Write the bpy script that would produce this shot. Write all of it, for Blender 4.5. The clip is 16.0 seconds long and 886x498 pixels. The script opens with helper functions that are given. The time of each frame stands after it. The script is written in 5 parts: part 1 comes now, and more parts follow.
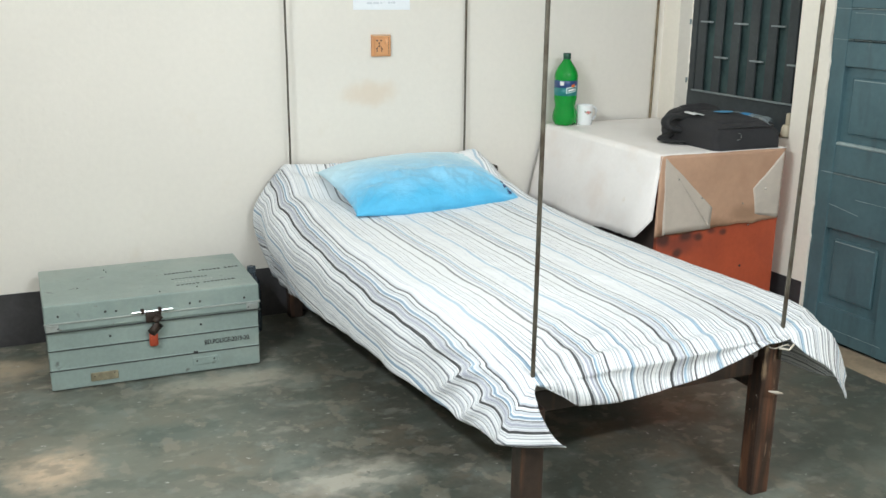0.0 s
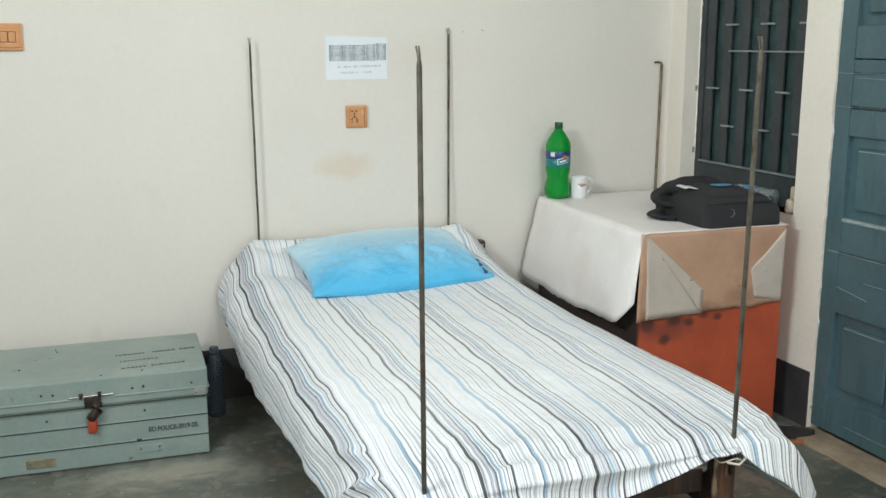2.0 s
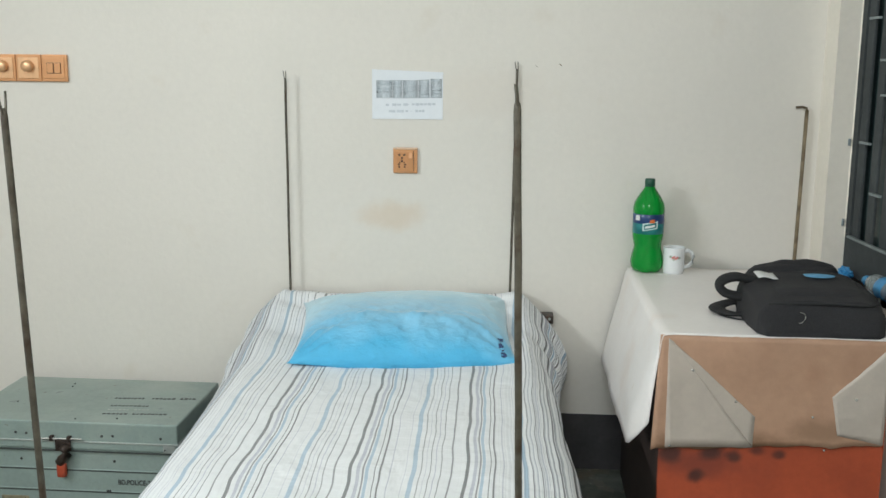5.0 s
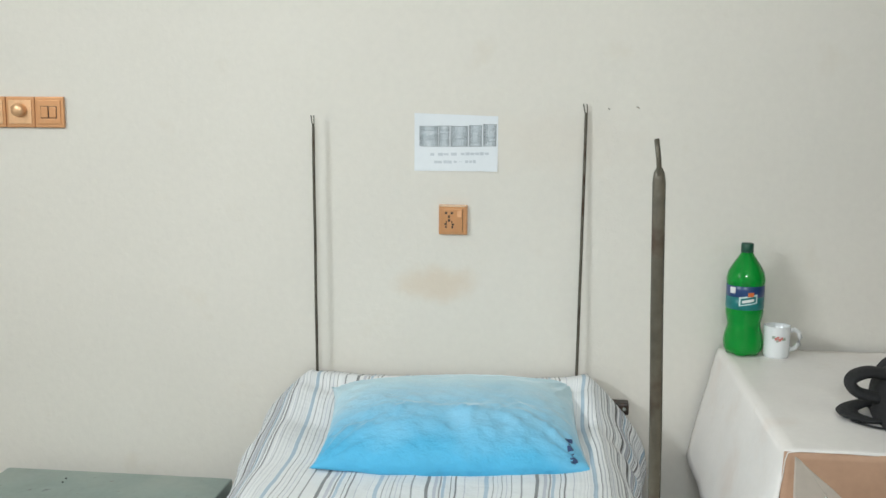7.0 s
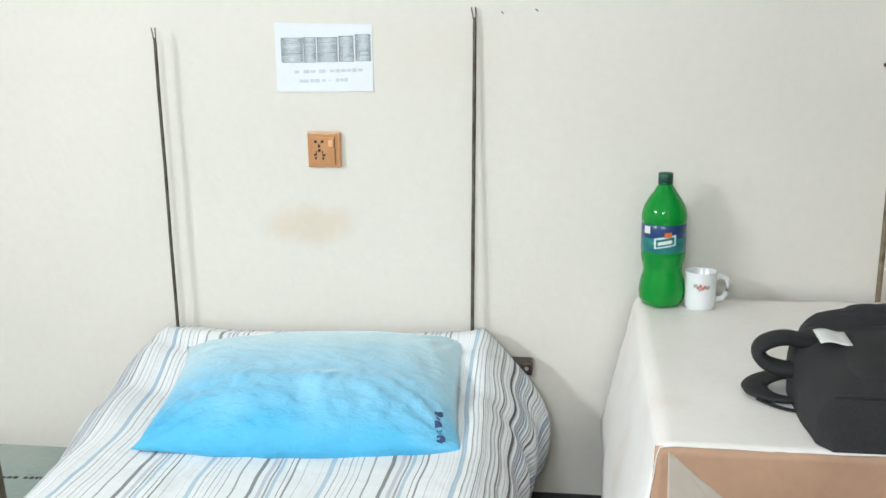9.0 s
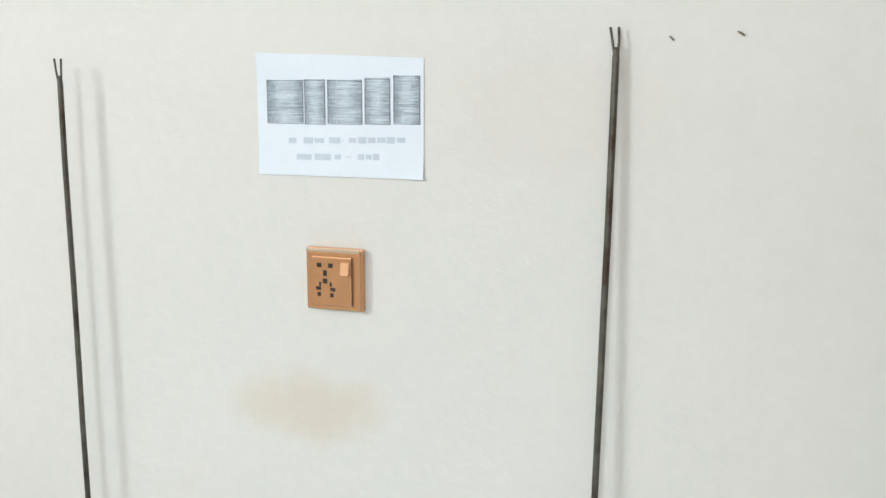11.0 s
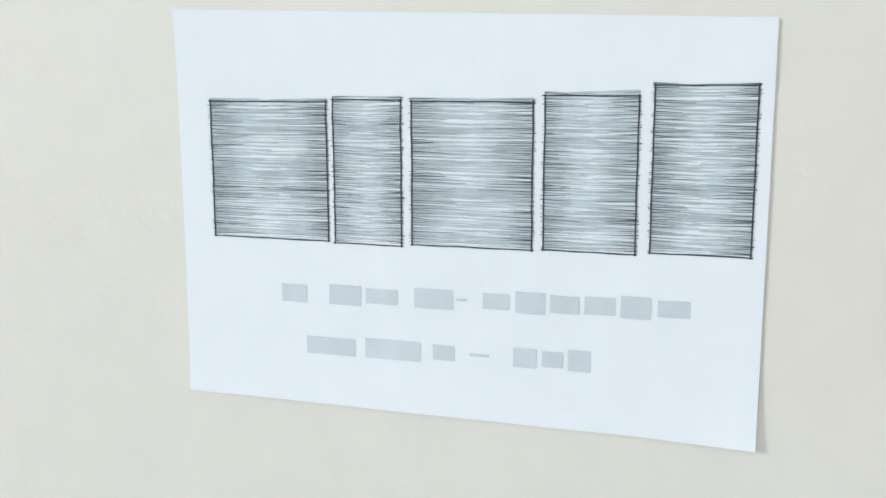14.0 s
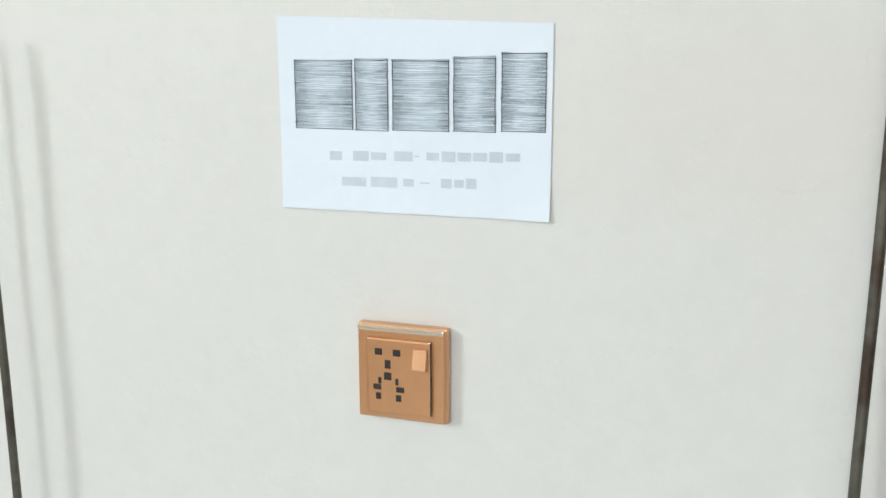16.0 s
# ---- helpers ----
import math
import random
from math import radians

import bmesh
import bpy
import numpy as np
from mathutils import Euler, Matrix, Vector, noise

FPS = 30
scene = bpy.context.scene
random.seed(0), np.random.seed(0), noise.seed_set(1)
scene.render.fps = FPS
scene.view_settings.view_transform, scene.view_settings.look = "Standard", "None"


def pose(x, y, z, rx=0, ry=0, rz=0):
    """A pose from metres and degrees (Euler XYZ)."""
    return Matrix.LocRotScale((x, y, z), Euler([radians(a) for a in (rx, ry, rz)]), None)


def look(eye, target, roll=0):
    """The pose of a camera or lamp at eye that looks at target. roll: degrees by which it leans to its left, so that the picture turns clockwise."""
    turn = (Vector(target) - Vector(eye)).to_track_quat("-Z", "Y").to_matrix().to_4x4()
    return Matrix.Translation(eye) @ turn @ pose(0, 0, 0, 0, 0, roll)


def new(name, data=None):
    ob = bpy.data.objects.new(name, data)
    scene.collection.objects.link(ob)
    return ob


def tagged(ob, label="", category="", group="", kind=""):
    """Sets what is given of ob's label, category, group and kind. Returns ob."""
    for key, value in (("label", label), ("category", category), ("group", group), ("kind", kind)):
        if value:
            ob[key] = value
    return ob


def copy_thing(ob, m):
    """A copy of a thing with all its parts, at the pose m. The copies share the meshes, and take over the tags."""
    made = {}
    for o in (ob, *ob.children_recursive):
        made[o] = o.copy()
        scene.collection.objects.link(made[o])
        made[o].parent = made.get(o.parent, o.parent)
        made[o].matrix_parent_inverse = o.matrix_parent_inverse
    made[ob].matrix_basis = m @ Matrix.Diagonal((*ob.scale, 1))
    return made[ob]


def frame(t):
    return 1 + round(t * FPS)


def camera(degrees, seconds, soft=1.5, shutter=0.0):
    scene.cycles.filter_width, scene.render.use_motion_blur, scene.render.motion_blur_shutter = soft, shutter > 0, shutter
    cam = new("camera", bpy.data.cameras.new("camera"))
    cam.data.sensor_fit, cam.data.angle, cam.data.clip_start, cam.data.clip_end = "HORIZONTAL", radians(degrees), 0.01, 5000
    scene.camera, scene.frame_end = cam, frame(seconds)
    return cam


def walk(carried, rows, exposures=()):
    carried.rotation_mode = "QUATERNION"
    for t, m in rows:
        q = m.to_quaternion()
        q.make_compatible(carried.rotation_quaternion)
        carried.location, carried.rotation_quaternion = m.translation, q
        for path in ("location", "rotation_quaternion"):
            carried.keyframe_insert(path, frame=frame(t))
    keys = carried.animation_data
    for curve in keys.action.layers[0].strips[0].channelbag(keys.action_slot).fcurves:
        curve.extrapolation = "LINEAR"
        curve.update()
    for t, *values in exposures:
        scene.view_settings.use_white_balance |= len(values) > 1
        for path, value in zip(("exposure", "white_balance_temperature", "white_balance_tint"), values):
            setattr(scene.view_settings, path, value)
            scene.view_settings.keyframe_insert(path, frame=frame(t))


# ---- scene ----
cam = camera(48.2, 16.0)
PATH = [
    (0, (-1.399, -3.881, 1.366), (-0.631, -2.111, 0.838), 0.7),
    (0.5, (-1.251, -3.96, 1.38), (-0.574, -2.144, 0.887), -0.1),
    (1, (-1.1, -4.008, 1.39), (-0.461, -2.17, 0.927), -0.3),
    (1.5, (-0.995, -3.915, 1.383), (-0.384, -2.059, 0.957), -0.2),
    (2, (-0.897, -3.801, 1.38), (-0.286, -1.941, 0.971), -0.1),
    (2.5, (-0.703, -3.745, 1.364), (-0.114, -1.877, 0.957), -0.5),
    (3, (-0.449, -3.72, 1.378), (-0.023, -1.815, 0.945), -0.9),
    (3.5, (-0.213, -3.641, 1.373), (0.008, -1.705, 0.924), -0.5),
    (4, (0.032, -3.577, 1.383), (0.031, -1.625, 0.947), -0.5),
    (4.5, (0.281, -3.521, 1.403), (0.214, -1.566, 0.988), -0.4),
    (5, (0.387, -3.394, 1.411), (0.237, -1.432, 1.052), 0.5),
    (5.2, (0.42, -3.338, 1.409), (0.226, -1.373, 1.089), 0.8),
    (7.3, (0.291, -2.818, 1.414), (0.063, -0.851, 1.137), 0.4),
    (7.5, (0.298, -2.789, 1.414), (0.095, -0.825, 1.097), 0.0),
    (8, (0.433, -2.696, 1.389), (0.252, -0.748, 0.972), -1.3),
    (8.5, (0.598, -2.58, 1.404), (0.373, -0.642, 0.964), -1.5),
    (9, (0.649, -2.385, 1.394), (0.357, -0.456, 0.953), -0.8),
    (9.5, (0.663, -2.108, 1.398), (0.307, -0.188, 0.969), -0.3),
    (10, (0.662, -1.792, 1.389), (0.1, 0.091, 1.015), -0.3),
    (10.2, (0.653, -1.676, 1.385), (0.048, 0.197, 1.034), 0.0),
    (12.3, (0.254, -0.614, 1.379), (-0.329, 1.265, 1.017), 0.5),
    (12.5, (0.21, -0.532, 1.39), (-0.394, 1.332, 0.99), 0.0),
    (13, (0.149, -0.417, 1.371), (-0.461, 1.456, 1.024), 0.3),
    (13.5, (0.125, -0.37, 1.37), (-0.493, 1.5, 1.023), 0.0),
    (14, (0.12, -0.375, 1.378), (-0.485, 1.5, 1.033), -0.1),
    (14.5, (0.122, -0.394, 1.38), (-0.461, 1.488, 1.036), -0.1),
    (15, (0.147, -0.456, 1.379), (-0.409, 1.436, 1.044), 0.1),
    (15.5, (0.202, -0.57, 1.391), (-0.366, 1.314, 1.035), -0.1),
    (16, (0.291, -0.787, 1.388), (-0.324, 1.069, 0.968), -0.1),
]
EXPOSURES = [
    (0.0, -0.17, 6340, 10), (0.6, -0.22, 6340, 10), (1.2, -0.36, 6340, 9), (2.0, -0.38, 6340, 9), (2.5, -0.26, 6340, 10), (3.0, -0.19, 6340, 10), (3.5, -0.25, 6340, 10),
    (4.0, -0.20, 6340, 11), (4.5, -0.38, 6340, 10), (5.0, -0.50, 6340, 9), (7.3, -0.42, 6340, 9), (7.6, -0.34, 6320, 10),
    (8.0, -0.05, 6290, 11), (9.0, -0.04, 6230, 10), (10.0, -0.14, 6210, 11), (12.5, -0.18, 6130, 12), (14.5, -0.24, 6130, 12), (16.0, -0.18, 6080, 11),
]
walk(cam, [(t, look(eye, target, roll)) for t, eye, target, roll in PATH], EXPOSURES)

# ---- world and lamps ----
world = bpy.data.worlds.new("world")
world.use_nodes = True
world.node_tree.nodes["Background"].inputs[0].default_value = (0.01, 0.012, 0.02, 1)
world.node_tree.nodes["Background"].inputs[1].default_value = 0.2
scene.world = world


def tube_lamp(name, m, energy, length):
    data = bpy.data.lights.new(name, "AREA")
    data.shape, data.size, data.size_y = "RECTANGLE", length, 0.10
    data.energy, data.color = energy, (0.93, 1.0, 1.03)
    ob = new(name, data)
    ob.matrix_world = m
    return ob


# out of view: west placed from the pole shadows, south an added fill
tube_lamp("tube_lamp_west", pose(-2.33, -2.7, 2.36, 0, -60, 0) @ pose(0, 0, 0, 0, 0, 90), 82, 1.2)
tube_lamp("fill_lamp_south", look((0.05, -5.20, 2.86), (0.30, -1.2, 0.4)), 88, 1.2)


# ---- materials ----
def ramp_of(nodes, stops, mode="LINEAR"):
    r = nodes.new("ShaderNodeValToRGB")
    r.color_ramp.interpolation = mode
    e = r.color_ramp.elements
    while len(e) < len(stops):
        e.new(1.0)
    for el, (p, c) in zip(e, stops):
        el.position = p
        el.color = (*c, 1) if len(c) == 3 else c
    return r


class Mat:
    """A principled material whose base colour varies at two scales, with a fine relief."""

    def __init__(self, name, colour, rough=0.6, metal=0.0, big=0.12, fine=0.06, big_scale=3.0, fine_scale=60.0, bump=0.0, bump_scale=200.0, coord="Object"):
        self.m = bpy.data.materials.new(name)
        self.m.use_nodes = True
        nt = self.m.node_tree
        self.n, self.l = nt.nodes, nt.links
        self.bsdf = self.n["Principled BSDF"]
        self.tex = self.n.new("ShaderNodeTexCoord")
        self.co = self.tex.outputs[coord]
        a = self.noise(big_scale, 4)
        b = self.noise(fine_scale, 3)
        hi = [min(1, c * (1 + big)) for c in colour]
        lo = [c * (1 - big) for c in colour]
        r = ramp_of(self.n, [(0.3, lo), (0.7, hi)])
        self.l.new(a, r.inputs[0])
        r2 = ramp_of(self.n, [(0.3, (1 - fine,) * 3), (0.7, (1, 1, 1))])
        self.l.new(b, r2.inputs[0])
        self.colour = self.mix("MULTIPLY", 1.0, r.outputs[0], r2.outputs[0])
        self.bsdf.inputs["Roughness"].default_value = rough
        self.bsdf.inputs["Metallic"].default_value = metal
        if bump:
            self.relief(self.noise(bump_scale, 4), bump)
        self.done()

    def noise(self, scale, detail=3, stretch=None, rough=0.55):
        n = self.n.new("ShaderNodeTexNoise")
        n.inputs["Scale"].default_value = scale
        n.inputs["Detail"].default_value = detail
        n.inputs["Roughness"].default_value = rough
        src = self.co
        if stretch:
            mp = self.n.new("ShaderNodeMapping")
            mp.inputs["Scale"].default_value = stretch
            self.l.new(src, mp.inputs[0])
            src = mp.outputs[0]
        self.l.new(src, n.inputs["Vector"])
        return n.outputs["Fac"]

    def mix(self, mode, fac, a, b):
        x = self.n.new("ShaderNodeMix")
        x.data_type, x.blend_type = "RGBA", mode
        for sock, v in ((x.inputs[0], fac), (x.inputs[6], a), (x.inputs[7], b)):
            if isinstance(v, (int, float)):
                sock.default_value = v
            elif isinstance(v, tuple):
                sock.default_value = (*v, 1)
            else:
                self.l.new(v, sock)
        return x.outputs[2]

    def math(self, op, a, b=0.0, clamp=False):
        x = self.n.new("ShaderNodeMath")
        x.operation, x.use_clamp = op, clamp
        for sock, v in ((x.inputs[0], a), (x.inputs[1], b)):
            if isinstance(v, (int, float)):
                sock.default_value = v
            else:
                self.l.new(v, sock)
        return x.outputs[0]

    def axis(self, i):
        sep = self.n.new("ShaderNodeSeparateXYZ")
        self.l.new(self.co, sep.inputs[0])
        return sep.outputs[i]

    def relief(self, height, strength, distance=0.004):
        b = self.n.new("ShaderNodeBump")
        b.inputs["Strength"].default_value = strength
        b.inputs["Distance"].default_value = distance
        self.l.new(height, b.inputs["Height"])
        if self.bsdf.inputs["Normal"].is_linked:
            self.l.new(self.bsdf.inputs["Normal"].links[0].from_socket, b.inputs["Normal"])
        self.l.new(b.outputs[0], self.bsdf.inputs["Normal"])

    def over(self, fac, colour):
        self.colour = self.mix("MIX", fac, self.colour, colour)
        return self.done()

    def blotch(self, scale, lo, hi, colour, amount=1.0, stretch=None, detail=5):
        """Stains of another colour where a noise rises above lo."""
        r = ramp_of(self.n, [(lo, (0, 0, 0)), (hi, (amount,) * 3)])
        self.l.new(self.noise(scale, detail, stretch), r.inputs[0])
        return self.over(r.outputs[0], colour)

    def rough_by(self, scale, lo, hi):
        r = ramp_of(self.n, [(0.35, (lo,) * 3), (0.68, (hi,) * 3)])
        self.l.new(self.noise(scale, 5), r.inputs[0])
        self.l.new(r.outputs[0], self.bsdf.inputs["Roughness"])
        return self

    def done(self):
        self.l.new(self.colour, self.bsdf.inputs["Base Color"])
        return self


def spot(mt, centre, radius, colour, amount):
    """A soft patch of colour with a ragged rim round a place on a surface."""
    vm = mt.n.new("ShaderNodeVectorMath")
    vm.operation = "SUBTRACT"
    mt.l.new(mt.co, vm.inputs[0])
    vm.inputs[1].default_value = centre
    dv = mt.n.new("ShaderNodeVectorMath")
    dv.operation = "DIVIDE"
    mt.l.new(vm.outputs[0], dv.inputs[0])
    dv.inputs[1].default_value = radius
    ln = mt.n.new("ShaderNodeVectorMath")
    ln.operation = "LENGTH"
    mt.l.new(dv.outputs[0], ln.inputs[0])
    wob = mt.math("ADD", ln.outputs["Value"], mt.math("MULTIPLY", mt.math("SUBTRACT", mt.noise(14, 4), 0.5), 0.9))
    r = ramp_of(mt.n, [(0.25, (amount,) * 3), (1.0, (0, 0, 0))], "EASE")
    mt.l.new(wob, r.inputs[0])
    mt.over(r.outputs[0], colour)


wall_paint = Mat("cream_wall_paint", (0.775, 0.732, 0.662), 0.62, big=0.03, fine=0.03, big_scale=1.3, fine_scale=45, bump=0.15, bump_scale=55)
wall_paint.relief(wall_paint.noise(7, 2), 0.10, 0.02)
rr = ramp_of(wall_paint.n, [(0.56, (0, 0, 0)), (0.66, (1, 1, 1))])
wall_paint.l.new(wall_paint.noise(26, 6), rr.inputs[0])
wall_paint.relief(rr.outputs[0], 0.09, 0.003)
chips = ramp_of(wall_paint.n, [(0.50, (0, 0, 0)), (0.56, (1, 1, 1))])
wall_paint.l.new(wall_paint.noise(48, 5), chips.inputs[0])
side = ramp_of(wall_paint.n, [(0.13, (0, 0, 0)), (0.20, (1, 1, 1)), (0.42, (1, 1, 1)), (0.60, (0, 0, 0))])
wall_paint.l.new(wall_paint.axis(0), side.inputs[0])
wall_paint.relief(wall_paint.math("MULTIPLY", chips.outputs[0], side.outputs[0]), 0.13, 0.003)
spot(wall_paint, (-0.05, 0, 0.905), (0.16, 1, 0.072), (0.66, 0.50, 0.34), 0.42)
spot(wall_paint, (-1.56, 0, 0.80), (0.11, 1, 0.08), (0.62, 0.49, 0.37), 0.4)
spot(wall_paint, (0.30, 0, 1.33), (0.30, 1, 0.12), (0.73, 0.66, 0.58), 0.4)
wall_paint.blotch(5.5, 0.62, 0.8, (0.66, 0.58, 0.46), 0.35)
white_paint = Mat("white_wall_paint", (0.86, 0.80, 0.70), 0.6, big=0.03, fine=0.04, big_scale=2, fine_scale=50, bump=0.3, bump_scale=40)
white_paint.blotch(6, 0.6, 0.85, (0.64, 0.58, 0.47), 0.4)
ceiling_paint = Mat("ceiling_paint", (0.80, 0.79, 0.75), 0.8, big=0.04, bump=0.1)
black_band = Mat("black_skirting_paint", (0.058, 0.055, 0.057), 0.45, big=0.25, fine=0.2, big_scale=6, bump=0.2, bump_scale=60)
black_band.blotch(9, 0.6, 0.8, (0.11, 0.10, 0.09), 0.6)

floor_mat = Mat("worn_cement_floor", (0.135, 0.135, 0.108), 0.3, big=0.25, fine=0.25, big_scale=2.2, fine_scale=40, bump=0.12, bump_scale=30)
floor_mat.blotch(1.7, 0.47, 0.66, (0.070, 0.080, 0.068), 0.8)
floor_mat.blotch(2.6, 0.53, 0.70, (0.26, 0.20, 0.140), 0.7)
floor_mat.blotch(4.3, 0.52, 0.66, (0.205, 0.235, 0.205), 0.6)
floor_mat.blotch(7.5, 0.60, 0.70, (0.36, 0.345, 0.285), 0.55, (1, 1.8, 1))
# light on the floor left of the bed, painted as a broad paler tone
spot(floor_mat, (-1.15, -1.05, 0), (0.80, 0.62, 1), (0.190, 0.200, 0.160), 0.6)
# tan, pale and greenish patches of the cement itself
spot(floor_mat, (-1.40, -1.10, 0), (0.17, 0.17, 1), (0.60, 0.45, 0.315), 0.8)
spot(floor_mat, (-1.05, -0.98, 0), (0.22, 0.12, 1), (0.10, 0.14, 0.125), 0.6)
spot(floor_mat, (-0.62, -1.46, 0), (0.26, 0.14, 1), (0.52, 0.49, 0.41), 0.7)
spot(floor_mat, (-0.80, -0.66, 0), (0.36, 0.14, 1), (0.44, 0.40, 0.32), 0.7)
spot(floor_mat, (-1.55, -0.26, 0), (0.28, 0.16, 1), (0.46, 0.36, 0.25), 0.7)
floor_mat.blotch(6.0, 0.53, 0.60, (0.080, 0.102, 0.084), 0.45, (1, 1.5, 1), 9)
floor_mat.blotch(9.0, 0.565, 0.60, (0.30, 0.265, 0.205), 0.40, (1.4, 1, 1), 9)
floor_mat.blotch(15, 0.56, 0.66, (0.20, 0.225, 0.20), 0.4, None, 6)
floor_mat.blotch(17, 0.63, 0.70, (0.42, 0.40, 0.34), 0.45, (1, 1.7, 1), 8)
floor_mat.blotch(33, 0.68, 0.71, (0.55, 0.54, 0.50), 0.6)
floor_mat.blotch(24, 0.66, 0.71, (0.045, 0.048, 0.042), 0.45)
# shade right of the bed, put into the colour as a dark olive patch
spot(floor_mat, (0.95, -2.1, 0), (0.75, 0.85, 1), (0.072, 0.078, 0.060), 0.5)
floor_mat.rough_by(2.6, 0.30, 0.55)

door_mat = Mat("teal_door_paint", (0.070, 0.132, 0.150), 0.40, big=0.2, fine=0.12, big_scale=3, fine_scale=50, bump=0.15, bump_scale=70)
door_mat.blotch(4, 0.55, 0.75, (0.050, 0.078, 0.086), 0.7, (1, 4, 0.7))
door_mat.blotch(11, 0.66, 0.75, (0.14, 0.18, 0.19), 0.5, (1, 6, 0.5))
worn_edge = Mat("worn_pale_edge_paint", (0.30, 0.37, 0.37), 0.5, big=0.25, fine=0.3)
window_mat = Mat("dark_green_window_paint", (0.052, 0.060, 0.062), 0.8, big=0.25, fine=0.2, bump=0.15)
shutter_mat = Mat("teal_window_glass", (0.060, 0.098, 0.098), 0.25, big=0.3, fine=0.15, big_scale=5)
shutter_mat.blotch(7, 0.5, 0.7, (0.10, 0.15, 0.14), 0.6)
bar_edge = Mat("chipped_grille_paint", (0.26, 0.30, 0.30), 0.5, big=0.3, fine=0.3)

wood_dark = Mat("dark_brown_bed_wood", (0.034, 0.021, 0.015), 0.42, big=0.35, fine=0.25, big_scale=7, bump=0.2, bump_scale=50)
wood_dark.blotch(3, 0.5, 0.7, (0.11, 0.05, 0.026), 0.55, (14, 14, 1.2))
wood_worn = Mat("scuffed_red_brown_bed_wood", (0.048, 0.026, 0.018), 0.45, big=0.35, fine=0.25, big_scale=7, bump=0.25, bump_scale=50)
wood_worn.blotch(3, 0.46, 0.66, (0.17, 0.07, 0.034), 0.7, (14, 14, 1.2))
wood_worn.blotch(9, 0.60, 0.68, (0.34, 0.24, 0.15), 0.7, (5, 5, 0.8))
wood_worn.blotch(40, 0.66, 0.72, (0.55, 0.48, 0.40), 0.7)
pole_steel = Mat("rusty_grey_steel", (0.135, 0.120, 0.092), 0.5, 0.55, big=0.3, fine=0.3, big_scale=18, bump=0.25, bump_scale=120)
pole_steel.blotch(16, 0.52, 0.66, (0.055, 0.028, 0.016), 0.8)
pole_tan = Mat("tan_rusty_steel", (0.27, 0.21, 0.13), 0.55, 0.3, big=0.3, fine=0.3, big_scale=16, bump=0.2)
pole_tan.blotch(14, 0.52, 0.64, (0.07, 0.04, 0.022), 0.85)
mattress_mat = Mat("grey_mattress_cloth", (0.30, 0.28, 0.26), 0.9, big=0.15)

trunk_mat = Mat("grey_green_trunk_paint", (0.285, 0.355, 0.325), 0.38, 0.15, big=0.1, fine=0.1, big_scale=4, fine_scale=70, bump=0.12, bump_scale=24)
trunk_mat.blotch(3.5, 0.50, 0.70, (0.40, 0.43, 0.38), 0.6)
trunk_mat.blotch(7, 0.56, 0.72, (0.20, 0.26, 0.235), 0.5)
trunk_mat.blotch(17, 0.66, 0.74, (0.09, 0.095, 0.085), 0.75)
trunk_mat.blotch(34, 0.69, 0.75, (0.15, 0.08, 0.04), 0.6)
trunk_mat.relief(trunk_mat.noise(6, 2), 0.35, 0.012)
trunk_edge = Mat("bare_trunk_steel", (0.50, 0.53, 0.51), 0.35, 0.6, big=0.15, fine=0.2)
groove_mat = Mat("dark_trunk_seam", (0.05, 0.058, 0.055), 0.6)
rivet_mat = Mat("dark_rivet_steel", (0.06, 0.06, 0.06), 0.45, 0.6)
hasp_mat = Mat("brown_rusty_hasp", (0.055, 0.038, 0.030), 0.5, 0.5, big=0.3, fine=0.3, big_scale=30)
red_lock = Mat("red_padlock_cover", (0.40, 0.062, 0.025), 0.4, big=0.2, fine=0.15, big_scale=20)
chrome = Mat("bright_steel", (0.72, 0.72, 0.70), 0.22, 0.95, big=0.08, fine=0.1)
ink = Mat("black_stencil_paint", (0.045, 0.045, 0.045), 0.7, big=0.3, fine=0.4, fine_scale=180)
brass_plate = Mat("tarnished_brass_plate", (0.34, 0.30, 0.20), 0.5, 0.5, big=0.25, fine=0.25, big_scale=20)

orange_mat = Mat("orange_cabinet_paint", (0.47, 0.086, 0.034), 0.5, big=0.14, fine=0.1, big_scale=3.5, bump=0.15, bump_scale=40)
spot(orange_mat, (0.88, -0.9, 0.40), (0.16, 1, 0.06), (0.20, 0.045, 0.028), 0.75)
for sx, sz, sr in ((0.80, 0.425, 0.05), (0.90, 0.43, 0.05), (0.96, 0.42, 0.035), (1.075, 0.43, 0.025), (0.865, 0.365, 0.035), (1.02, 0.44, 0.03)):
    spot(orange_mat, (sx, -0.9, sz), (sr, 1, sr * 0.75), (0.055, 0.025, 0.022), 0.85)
orange_mat.blotch(4.5, 0.54, 0.72, (0.30, 0.058, 0.028), 0.65)
# this dark brown includes the shade on the cabinet's left side
cab_side = Mat("shade_brown_cabinet_board", (0.055, 0.036, 0.030), 0.6, big=0.3, fine=0.2)
cloth_white = Mat("white_plastic_table_cover", (0.88, 0.835, 0.80), 0.45, big=0.03, fine=0.03, big_scale=4, bump=0.15, bump_scale=25)
cloth_white.blotch(5, 0.56, 0.76, (0.78, 0.66, 0.58), 0.4)
cloth_white.blotch(8, 0.66, 0.78, (0.55, 0.42, 0.24), 0.5)
brown_paper = Mat("brown_cover_reverse", (0.50, 0.300, 0.195), 0.6, big=0.1, fine=0.07, big_scale=5, bump=0.3, bump_scale=16)
brown_paper.blotch(6, 0.56, 0.74, (0.38, 0.21, 0.13), 0.55)
spot(brown_paper, (0.93, -0.9, 0.455), (0.26, 1, 0.050), (0.22, 0.115, 0.06), 0.8)
